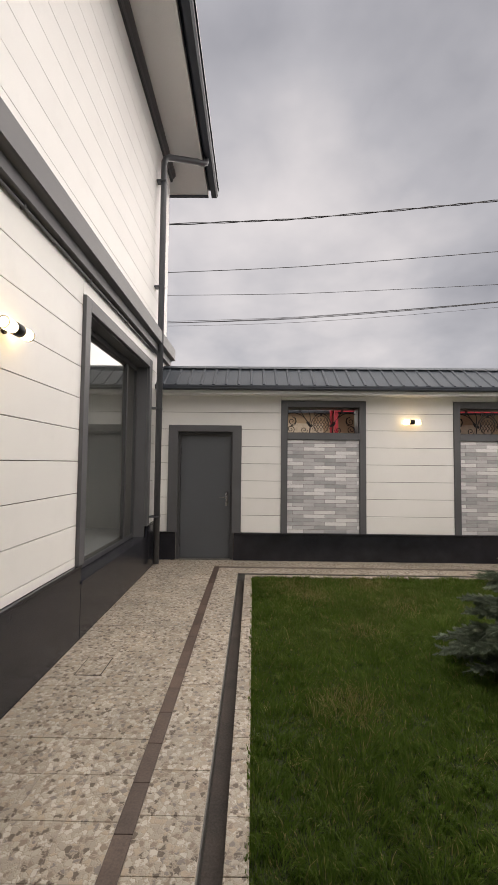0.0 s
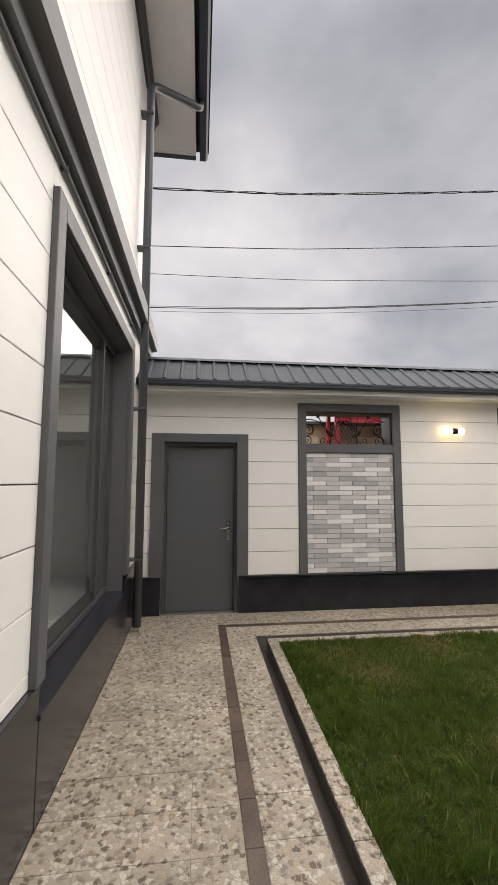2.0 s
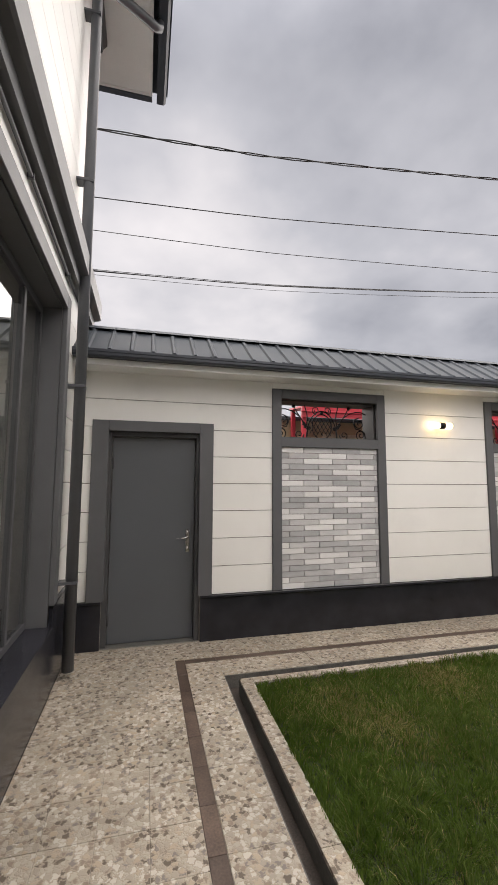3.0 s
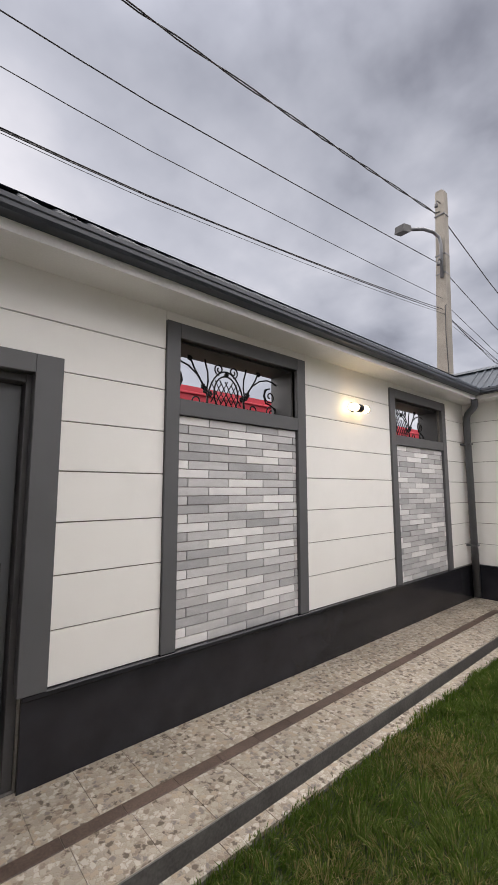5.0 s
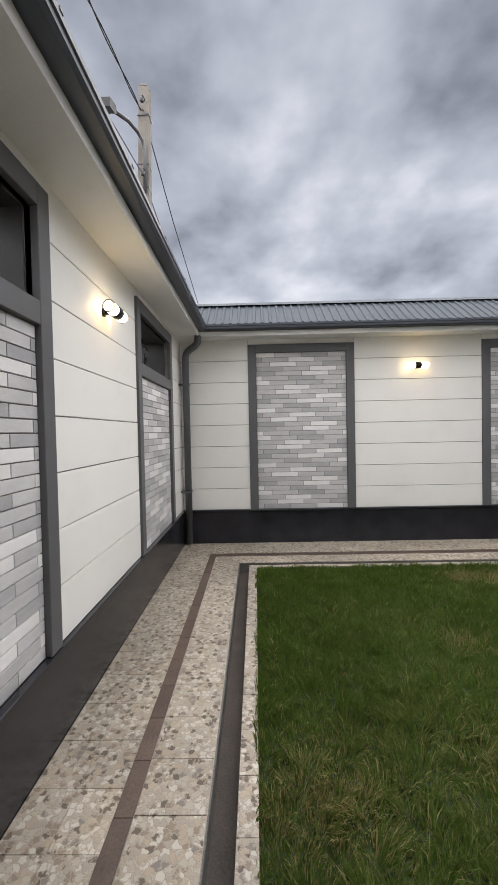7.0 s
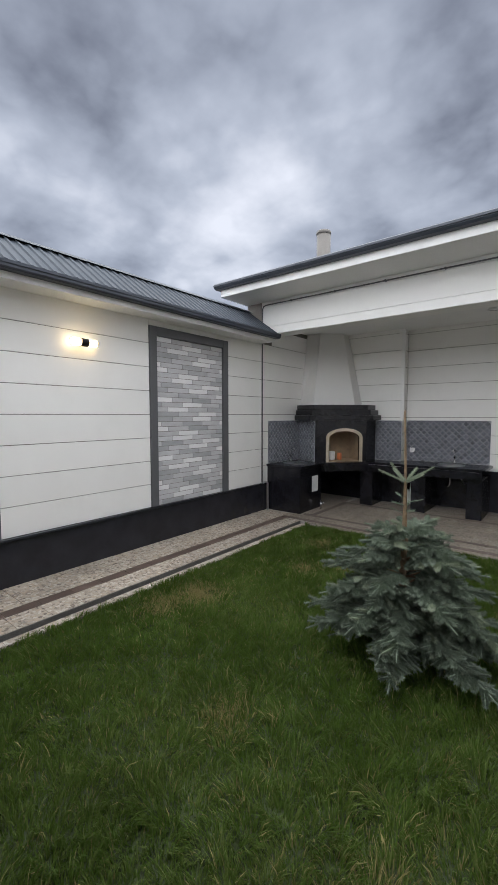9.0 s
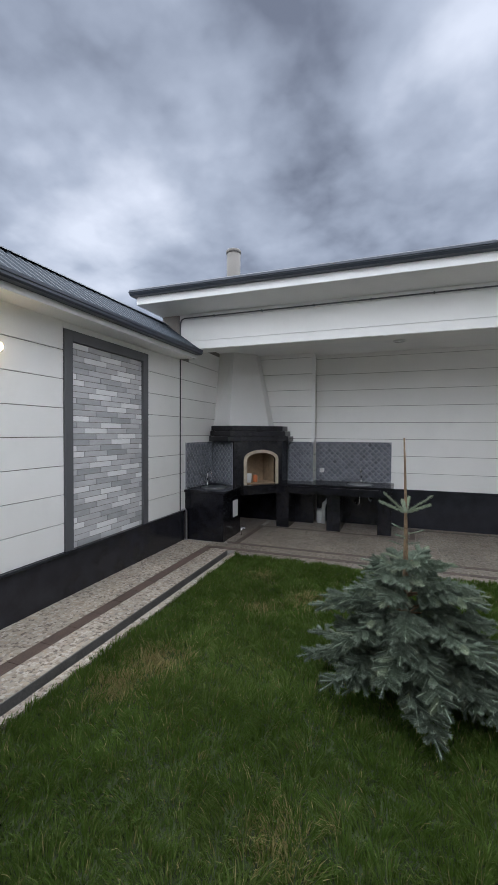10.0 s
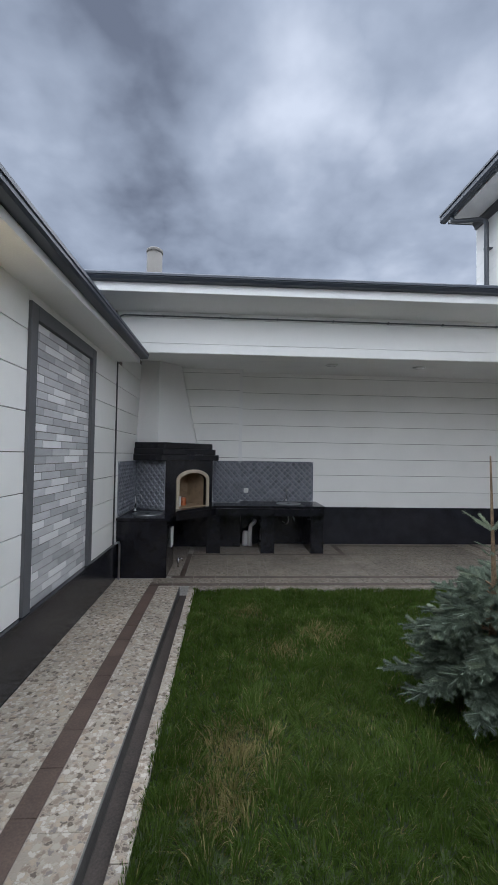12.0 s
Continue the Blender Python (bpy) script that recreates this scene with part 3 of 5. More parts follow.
for k in range(33):
    x = HX + 0.12 + 0.2 * k
    rib(roof_n, Matrix.Translation((x, NY - mid[0], mid[1])) @ Matrix.Rotation(SLOPE, 4, "X"))
for k in range(60):
    y = END + 0.05 + 0.1 * k
    rib(roof_e, Matrix.Translation((EX - mid[0], y, mid[1])) @ Matrix.Rotation(-math.pi / 2, 4, "Z") @ Matrix.Rotation(SLOPE, 4, "X"), LOW_RIB)
bm = bmesh.new()
strip_along(bm, [lambda o: (HX, NY - o), lambda o: (EX - o, NY - o), lambda o: (EX - o, END)], [(-0.12, 3.195), (-0.22, 3.255), (-0.32, 3.195), (-0.22, 3.22)])
part("ridge_cap", bm, ROOF, roof_n)

# plinths of the two walls
bm = bmesh.new()
for a, b in ((HX, DOOR_X[0] - 0.022), (DOOR_X[1] + 0.03, EX - 0.02)):
    box(bm, (a, NY - 0.018, -0.1), (b, NY + 0.014, BASE - 0.03), 0.003)
    box(bm, (a - 0.0, NY - 0.032, BASE - 0.028), (b, NY + 0.012, BASE), 0.004)
part("plinth", bm, PLINTH, wall_north, "polished black granite plinth")
bm = bmesh.new()
box(bm, (EX - 0.018, 0.62, -0.1), (EX + 0.014, NY - 0.019, BASE - 0.03), 0.003)
box(bm, (EX - 0.032, 0.62, BASE - 0.028), (EX + 0.012, NY - 0.033, BASE), 0.004)
part("plinth", bm, PLINTH, wall_east, "polished black granite plinth")

# ---- the house ----
LOW_TOP = 3.31
WIN_Y, WIN_Z = (3.825, 6.25), (0.655, 3.105)
GAP_Y, GAP_Z = (3.94, 6.12), (0.60, 2.985)
HS, HN, HW, HTOP = -2.87, 7.32, -9.0, 6.86
bm = bmesh.new()
x1 = HX - 0.018
box(bm, (x1 - 0.35, HS, -0.2), (x1, GAP_Y[0], HTOP))
box(bm, (x1 - 0.35, GAP_Y[1], -0.2), (x1, HN, HTOP))
box(bm, (x1 - 0.35, GAP_Y[0], -0.2), (x1, GAP_Y[1], GAP_Z[0] - 0.1))
box(bm, (x1 - 0.35, GAP_Y[0], GAP_Z[1]), (x1, GAP_Y[1], HTOP))
# far wall left open in the middle: unseen, added to let daylight indoors
for lo, hi in (((HS, -0.2), (HN, 1.2)), ((HS, 2.9), (HN, HTOP)), ((HS, 1.2), (3.0, 2.9)), ((6.2, 1.2), (HN, 2.9))):
    box(bm, (HW, *lo), (HW + 0.3, *hi))
box(bm, (HW + 0.3, HS, -0.2), (x1 - 0.35, HS + 0.3, HTOP))
box(bm, (HW + 0.3, HN - 0.3, -0.2), (x1 - 0.35, HN, HTOP))
house_wall = structure("wall_house", bm, JOINT, "two-storey house wall clad in cream boards", "wall")
LOWER = [(0.66, 0.737)] + [(0.737 + 0.2835 * k, 0.737 + 0.2835 * (k + 1)) for k in range(8)] + [(3.005, LOW_TOP)]
UPPER = [(3.585 + 0.2835 * k, 3.585 + 0.2835 * (k + 1)) for k in range(12)]
boards(house_wall, "y", HX, [(HS, WIN_Y[0]), (WIN_Y[1], HN)], LOWER, CREAM_HOUSE, inward=-1)
boards(house_wall, "y", HX, [WIN_Y], [(3.115, LOW_TOP)], CREAM_HOUSE, inward=-1)
boards(house_wall, "y", HX, [(HS, HN)], UPPER, CREAM_HOUSE, inward=-1, gap=0.004)
bm = bmesh.new()
box(bm, (HX - 0.01, HS, -0.1), (HX + 0.022, GAP_Y[0] - 0.03, 0.63), 0.003)
box(bm, (HX - 0.01, HS, 0.632), (HX + 0.03, GAP_Y[0] - 0.03, 0.66), 0.004)
box(bm, (HX - 0.01, GAP_Y[0] - 0.028, -0.1), (HX + 0.024, GAP_Y[1] + 0.05, 0.48), 0.003)
box(bm, (HX - 0.215, GAP_Y[0] - 0.03, 0.482), (HX + 0.034, GAP_Y[1] + 0.05, 0.512), 0.004)
box(bm, (HX - 0.01, GAP_Y[1] + 0.052, -0.1), (HX + 0.02, NY - 0.034, 0.63), 0.003)
box(bm, (HX - 0.01, GAP_Y[1] + 0.052, 0.632), (HX + 0.03, NY - 0.034, 0.66), 0.004)
part("plinth", bm, PLINTH, house_wall, "polished dark granite plinth with a lower window sill")
# cornice band between the storeys, with a cable conduit under it
bm = bmesh.new()
prism(bm, [(HX, 3.30), (HX + 0.07, 3.30), (HX + 0.07, 3.395), (HX + 0.12, 3.405), (HX + 0.14, 3.415), (HX + 0.14, 3.60), (HX, 3.63)], HS, HN + 0.12, "y")
part("cornice", bm, GREY, house_wall, "grey painted cornice band between the storeys")
bm = bmesh.new()
tube(bm, [(HX + 0.022, HS, 3.265), (HX + 0.022, 6.35, 3.265)], 0.012)
for k in range(6):
    box(bm, (HX, 0.6 + k * 1.1, 3.25), (HX + 0.038, 0.615 + k * 1.1, 3.282))
part("conduit", bm, GREY, house_wall, "thin grey cable conduit")
# eaves of the house
bm = bmesh.new()
box(bm, (HX - 0.4, HS - 0.04, HTOP), (-1.10, HN + 0.64, HTOP + 0.03))
box(bm, (-1.135, HS - 0.04, HTOP - 0.01), (-1.095, HN + 0.64, HTOP + 0.12), 0.004)
box(bm, (HX - 0.4, HN + 0.60, HTOP - 0.01), (-1.135, HN + 0.64, HTOP + 0.12), 0.004)
box(bm, (HX - 0.4, HS - 0.04, HTOP - 0.01), (-1.135, HS, HTOP + 0.12), 0.004)
structure("soffit_house", bm, SOFFIT, "off-white soffit under the house eaves", "eaves")
bm = bmesh.new()
prism(bm, [(HX, HTOP - 0.16), (HX + 0.035, HTOP - 0.16), (HX + 0.05, HTOP - 0.10), (HX + 0.09, HTOP - 0.05), (HX + 0.09, HTOP), (HX, HTOP)], HS, HN + 0.07, "y")
part("crown_moulding", bm, GREY_DARK, house_wall, "dark grey moulding under the eaves")
bm = bmesh.new()
prism(bm, [(-1.035, HTOP - 0.02), (-0.94, HTOP - 0.02), (-0.91, HTOP + 0.02), (-0.91, HTOP + 0.13), (-0.89, HTOP + 0.115), (-0.89, HTOP + 0.16), (-1.035, HTOP + 0.16)], HS - 0.06, HN + 0.72, "y")
box(bm, (HX - 0.4, HN + 0.64, HTOP - 0.02), (-1.095, HN + 0.72, HTOP + 0.135), 0.004)
box(bm, (HX - 0.4, HS - 0.06, HTOP - 0.02), (-1.095, HS - 0.04, HTOP + 0.135), 0.004)
structure("gutter_house", bm, METAL, "dark metal gutter and fascia of the house roof", "gutter")
bm = bmesh.new()
prism(bm, [(-1.0, HS - 0.05), (-1.0, HN + 0.70), (HW - 0.5, HN + 0.70), (HW - 0.5, HS - 0.05)], HTOP + 0.12, HTOP + 2.0, "z", [(-4.6, HS + 3.4), (-4.6, HN - 3.4), (-5.6, HN - 3.4), (-5.6, HS + 3.4)])
structure("roof_house", bm, ROOF, "dark hipped metal roof of the house", "roof")

# the room behind the large window
bm = bmesh.new()
box(bm, (-6.5, 2.2, 0.45), (x1 - 0.352, 6.96, 0.50))
structure("floor_room", bm, ROOM_FLOOR, "pale glossy tile floor of the room", "floor")
bm = bmesh.new()
# back wall with the same added opening, so daylight brightens the room
for lo, hi in (((2.1, 0.45), (7.0, 1.2)), ((2.1, 2.9), (7.0, 3.1)), ((2.1, 1.2), (3.0, 2.9)), ((6.2, 1.2), (7.0, 2.9))):
    box(bm, (-6.6, *lo), (-6.5, *hi))
box(bm, (-6.5, 2.1, 0.45), (x1 - 0.352, 2.2, 3.1))
box(bm, (-6.5, 6.9, 0.45), (x1 - 0.352, 7.0, 3.1))
structure("wall_room", bm, ROOM_WALL, "plain pale walls of the room indoors", "wall")
bm = bmesh.new()
box(bm, (-6.6, 2.1, 3.1), (x1 - 0.352, 7.0, 3.16))
structure("ceiling_room", bm, SOFFIT, "plain white ceiling of the room indoors", "ceiling")

window = thing("window_1", "large fixed window in a broad grey surround", "window", (HX, 5.0, 0.6), kind="structure")
bm = bmesh.new()
box(bm, (HX - 0.006, WIN_Y[0], GAP_Z[0] + 0.06), (HX + 0.035, GAP_Y[0], WIN_Z[1]), 0.004)
box(bm, (HX - 0.006, GAP_Y[1], GAP_Z[0] + 0.06), (HX + 0.035, WIN_Y[1], WIN_Z[1]), 0.004)
box(bm, (HX - 0.006, GAP_Y[0], GAP_Z[1]), (HX + 0.035, GAP_Y[1], WIN_Z[1]), 0.004)
part("surround", bm, GREY, window, "grey painted window surround")
bm = bmesh.new()
DX = HX - 0.20
for lo, hi in (((DX, GAP_Y[0], 0.512), (HX - 0.006, GAP_Y[0] + 0.012, GAP_Z[1])), ((DX, GAP_Y[1] - 0.012, 0.512), (HX - 0.006, GAP_Y[1], GAP_Z[1])), ((DX, GAP_Y[0] + 0.012, GAP_Z[1] - 0.012), (HX - 0.006, GAP_Y[1] - 0.012, GAP_Z[1]))):
    box(bm, lo, hi)
part("reveal", bm, GREY, window)
bm = bmesh.new()
fx0, fx1 = DX + 0.0, DX + 0.052
ya, yb, za, zb = GAP_Y[0] + 0.012, GAP_Y[1] - 0.012, 0.514, GAP_Z[1] - 0.012
for lo, hi in (((fx0, ya, za), (fx1, ya + 0.06, zb)), ((fx0, yb - 0.035, za), (fx1, yb, zb)), ((fx0, ya + 0.06, za), (fx1, yb - 0.035, za + 0.05)), ((fx0, ya + 0.06, zb - 0.06), (fx1, yb - 0.035, zb)), ((fx0, 5.63, za + 0.05), (fx1, 5.675, zb - 0.06))):
    box(bm, lo, hi, 0.004)
part("window_frame", bm, GREY_DARK, window, "dark grey aluminium frame")
for a, b in ((ya + 0.06, 5.63), (5.675, yb - 0.035)):
    bm = bmesh.new()
    box(bm, (DX + 0.03, a, za + 0.05), (DX + 0.042, b, zb - 0.06))
    part("pane", bm, GLASS, window).visible_shadow = False

# ---- door in the north wall ----
door = thing("door_1", "closed grey steel door with a chrome lever handle", "door", (-0.95, NY, 0), kind="structure")
bm = bmesh.new()
box(bm, (-1.562, NY - 0.04, BASE + 0.002), (DOOR_X[0], NY + 0.03, 2.206), 0.003)
box(bm, (DOOR_X[1], NY - 0.04, BASE + 0.002), (-0.357, NY + 0.03, 2.206), 0.003)
box(bm, (DOOR_X[0], NY - 0.04, 2.10), (DOOR_X[1], NY + 0.03, 2.206), 0.003)
part("surround", bm, GREY, door, "grey painted door surround")
bm = bmesh.new()
box(bm, (DOOR_X[0] - 0.02, NY + 0.03, -0.01), (DOOR_X[0] + 0.03, NY + 0.19, 2.10), 0.003)
box(bm, (DOOR_X[1] - 0.03, NY + 0.03, -0.01), (DOOR_X[1] + 0.02, NY + 0.19, 2.10), 0.003)
box(bm, (DOOR_X[0] + 0.03, NY + 0.03, 2.055), (DOOR_X[1] - 0.03, NY + 0.19, 2.10), 0.003)
part("door_frame", bm, GREY_DARK, door, "dark grey steel door frame")
bm = bmesh.new()
box(bm, (DOOR_X[0] + 0.034, NY + 0.10, 0.008), (DOOR_X[1] - 0.034, NY + 0.15, 2.05), 0.004)
leaf = part("door_leaf", bm, DOOR, door)
bm = bmesh.new()
hx, hz = DOOR_X[1] - 0.10, 1.02
box(bm, (hx - 0.02, NY + 0.088, hz - 0.15), (hx + 0.02, NY + 0.10, hz + 0.08), 0.004)
tube(bm, [(hx, NY + 0.09, hz), (hx, NY + 0.045, hz), (hx - 0.02, NY + 0.04, hz), (hx - 0.12, NY + 0.042, hz - 0.008)], [0.009, 0.009, 0.009, 0.007])
lathe(bm, [(0.012, 0), (0.012, 0.02), (0.005, 0.022)], (hx, NY + 0.09, hz - 0.11), (0, -1, 0), 12)
lathe(bm, [(0.014, 0), (0.014, 0.02), (0.006, 0.022)], (hx, NY + 0.09, hz + 0.055), (0, -1, 0), 12)
part("door_handle", bm, CHROME, leaf, "chrome lever handle on a narrow plate")
for z in (0.25, 1.78):
    bm = bmesh.new()
    tube(bm, [(DOOR_X[0] + 0.036, NY + 0.092, z - 0.06), (DOOR_X[0] + 0.036, NY + 0.092, z + 0.06)], 0.011)
    part("hinge", bm, GREY_DARK, leaf)
bm = bmesh.new()
box(bm, (DOOR_X[0] - 0.1, NY + 0.014, -0.1), (DOOR_X[1] + 0.03, DEEP, 0.004), 0.003)
part("threshold", bm, DRAIN_WALL, door, "grey stone threshold")

# ---- framed tile panels ----
SHADES = (TILE_WHITE, TILE_LIGHT, TILE_MID, TILE_LIGHT)


def tile_panel(name, axis, a, b, hole, along):
    """A grey framed recess faced with long staggered tiles; hole: with an opening above the tiles."""
    mid_a = (a + b) / 2
    face = NY if axis == "x" else EX
    base = (mid_a, face, BASE) if axis == "x" else (face, mid_a, BASE)
    what = "grey framed tile panel under an open transom" if hole else "grey framed panel of staggered white and grey tiles"
    p = thing(name, what, "wall panel", base, "framed tile panels")

    def slab(bm, a0, a1, d0, d1, z0, z1, bevel=0.003):
        if axis == "x":
            box(bm, (a0, face + d0, z0), (a1, face + d1, z1), bevel)
        else:
            box(bm, (face + d0, a0, z0), (face + d1, a1, z1), bevel)

    bm = bmesh.new()
    slab(bm, a, a + FW, -0.022, 0.044, BASE + 0.002, 2.632)
    slab(bm, b - FW, b, -0.022, 0.044, BASE + 0.002, 2.632)
    slab(bm, a + FW, b - FW, -0.022, 0.044, HOLE_HI, 2.632)
    part("frame", bm, GREY, p, "grey painted frame")
    top = HOLE_HI
    if hole:
        bm = bmesh.new()
        slab(bm, a + FW, b - FW, -0.020, 0.044, TILE_TOP, HOLE_LO)
        part("transom_rail", bm, GREY, p)
        bm = bmesh.new()
        slab(bm, a + FW, a + FW + 0.012, 0.045, 0.30, HOLE_LO + 0.012, HOLE_HI - 0.012, 0)
        slab(bm, b - FW - 0.012, b - FW, 0.045, 0.30, HOLE_LO + 0.012, HOLE_HI - 0.012, 0)
        slab(bm, a + FW, b - FW, 0.045, 0.30, HOLE_LO, HOLE_LO + 0.011, 0)
        slab(bm, a + FW, b - FW, 0.045, 0.30, HOLE_HI - 0.011, HOLE_HI, 0)
        part("reveal", bm, GREY_DARK, p, "dark grey reveal of the opening")
        top = TILE_TOP
    bm = bmesh.new()
    slab(bm, a + FW, b - FW, 0.022, 0.043, BASE + 0.002, top, 0)
    part("tile_bed", bm, TILE_JOINT, p)
    width, row_h, length = b - a - 2 * FW, 0.0615, 0.352
    count = int((top - BASE) / row_h + 0.5)
    row_h = (top - BASE - 0.004) / count
    for r in range(count):
        z1 = top - 0.002 - r * row_h
        shift = -(0.085, 0.26, 0.085, 0.26)[r % 4] if along > 0 else -(0.10, 0.275, 0.17, 0.345)[r % 4]
        pos, k = shift if along > 0 else shift, 0
        while pos < width:
            lo, hi = max(pos, 0), min(pos + length, width)
            if hi - lo > 0.012:
                tone = SHADES[(k * 3 + (r * 2 + (r // 2)) % 4 + (r // 6)) % 4]
                c = (lo + hi) / 2
                c = a + FW + c if along > 0 else b - FW - c
                size = (hi - lo - 0.006, 0.014, row_h - 0.006)
                if axis == "x":
                    piece("tile", size, tone, p, (c, face + 0.015, z1 - row_h / 2), 0.0015)
                else:
                    piece("tile", (size[1], size[0], size[2]), tone, p, (face + 0.015, c, z1 - row_h / 2), 0.0015)
            pos += length
            k += 1
    return p


for a, b in P_N:
    tile_panel("tile_panel", "x", a, b, True, 1)
for a, b in P_E:
    tile_panel("tile_panel", "y", a, b, False, -1)

# ---- downpipes and conduits ----
def downpipe(label, base, points, radius, clips):
    p = thing("downpipe", label, "downpipe", base)
    bm = bmesh.new()
    tube(bm, points, radius, 12)
    part("pipe", bm, PIPE, p)
    for lo, hi in clips:
        bm = bmesh.new()
        box(bm, lo, hi, 0.002)
        part("clip", bm, PIPE, p)
    return p


px, py = -1.615, 6.42
downpipe("tall dark grey round downpipe on the house corner", (px, py, 0), [(px, py, 0.06), (px, py, 6.34), (px + 0.02, py + 0.02, 6.41), (px + 0.07, py + 0.06, 6.46), (-1.16, 6.88, 6.70), (-1.08, 6.95, 6.72), (-1.03, 6.99, 6.76), (-1.02, 7.0, 6.86)], 0.048,
         [((HX, py - 0.055, z), (px + 0.045, py + 0.055, z + 0.025)) for z in (0.75, 2.4, 4.3, 6.0)])
sy_pipe = -2.35
downpipe("tall dark grey round downpipe at the garden end of the house", (px, sy_pipe, 0), [(px, sy_pipe, 0.06), (px, sy_pipe, 6.55), (px + 0.02, sy_pipe - 0.01, 6.62), (px + 0.07, sy_pipe - 0.03, 6.66), (-1.12, -2.60, 6.72), (-1.05, -2.64, 6.75), (-1.02, -2.65, 6.86)], 0.048,
         [((HX, sy_pipe - 0.055, z), (px + 0.045, sy_pipe + 0.055, z + 0.025)) for z in (0.75, 2.4, 4.3, 6.0)])
qx, qy = EX - 0.10, NY - 0.09
downpipe("dark grey downpipe in the corner of the garden walls", (qx, qy, 0), [(qx, qy, 0.03), (qx, qy, 2.44), (qx - 0.01, qy - 0.01, 2.50), (qx - 0.04, qy - 0.04, 2.54), (qx - 0.16, qy - 0.15, 2.58), (qx - 0.20, qy - 0.19, 2.61), (qx - 0.21, qy - 0.20, 2.70)], 0.045,
         [((qx - 0.05, qy - 0.05, z), (qx + 0.05, NY, z + 0.025)) for z in (0.7, 2.1)])
bm = bmesh.new()
cx = EX - 0.012
tube(bm, [(cx, 0.735, 0.46), (cx, 0.735, 3.22), (cx - 0.01, 0.736, 3.265), (cx - 0.03, 0.737, 3.292), (cx - 0.07, 0.738, 3.305), (HX + 0.05, 0.738, 3.305)], 0.0095)
for k in range(9):
    box(bm, (4.6 - 0.72 * k, 0.721, 3.292), (4.618 - 0.72 * k, 0.752, 3.318), 0.002)
tagged(new("cable_conduit", mesh_of(bm, "cable_conduit", GREY)), "thin grey cable conduit along wall and patio beam", "conduit")
bm = bmesh.new()
tube(bm, [(EX - 0.03, 0.735, 0.455), (EX - 0.045, 0.72, 0.47), (EX - 0.06, 0.67, 0.47), (EX - 0.065, 0.645, 0.44), (EX - 0.065, 0.64, 0.0)], 0.014)
tagged(new("water_pipe", mesh_of(bm, "water_pipe", STEEL)), "thin grey water pipe bent over the plinth", "pipe")

# ---- wall lamps ----


def wall_lamp(at, normal, along):
    """A double lamp: a black sleeve with a lit glass cylinder at each end, on a small bracket."""
    n, a = Vector(normal), Vector(along)
    c = Vector(at)
    lamp = thing("wall_lamp", "lit double wall lamp with ribbed glass and black sleeve", "wall lamp", at, "wall lamps")
    bm = bmesh.new()
    lathe(bm, [(0.03, 0), (0.03, 0.01), (0.026, 0.014)], c - n * 0.085, n, 20)
    tube(bm, [c - n * 0.075, c - n * 0.03], 0.016, 10)
    part("bracket", bm, IRON, lamp)
    bm = bmesh.new()
    lathe(bm, [(0.038, -0.040), (0.041, -0.037), (0.041, 0.037), (0.038, 0.040)], c, a, 24)
    part("sleeve", bm, IRON, lamp, "black metal sleeve")
    for s in (-1, 1):
        bm = bmesh.new()
        side = n.cross(a)
        rings = []
        for h in (0.041, 0.134):  # a fluted glass cylinder
            rings.append([bm.verts.new(c + a * s * h + (n * math.cos(t) + side * math.sin(t)) * (0.038 if k % 2 else 0.034)) for k, t in enumerate(2 * math.pi * k / 28 for k in range(28))])
        for k in range(28):
            bm.faces.new((rings[0][k], rings[0][(k + 1) % 28], rings[1][(k + 1) % 28], rings[1][k]))
        bm.faces.new(rings[0])
        bm.faces.new(rings[1])
        part("glass_shade", bm, LAMP_GLOW, lamp, "glowing ribbed glass cylinder")
        bm = bmesh.new()
        side = n.cross(a)
        for k in range(20):
            t0, t1 = 2 * math.pi * k / 20, 2 * math.pi * (k + 1.05) / 20
            tube(bm, [c + a * s * 0.137 + (n * math.cos(t) + side * math.sin(t)) * 0.037 for t in (t0, t1)], 0.0032, 5)
        part("end_ring", bm, IRON, lamp)
    return lamp


wall_lamp((2.43, NY - 0.085, 2.285), (0, -1, 0), (1, 0, 0))
wall_lamp((EX - 0.085, 3.84, 2.30), (-1, 0, 0), (0, 1, 0))
wall_lamp((HX + 0.085, 2.68, 2.40), (1, 0, 0), (0, 1, 0))

# ---- wrought iron grilles in the transom openings ----


def spiral(c, r0, r1, a0, turns, steps=22):
    return [(c[0] + (r0 + (r1 - r0) * k / steps) * math.cos(a0 + turns * 2 * math.pi * k / steps), c[1] + (r0 + (r1 - r0) * k / steps) * math.sin(a0 + turns * 2 * math.pi * k / steps)) for k in range(steps + 1)]


def arc(c, rx, rz, a0, a1, steps=18):
    return [(c[0] + rx * math.cos(a0 + (a1 - a0) * k / steps), c[1] + rz * math.sin(a0 + (a1 - a0) * k / steps)) for k in range(steps + 1)]


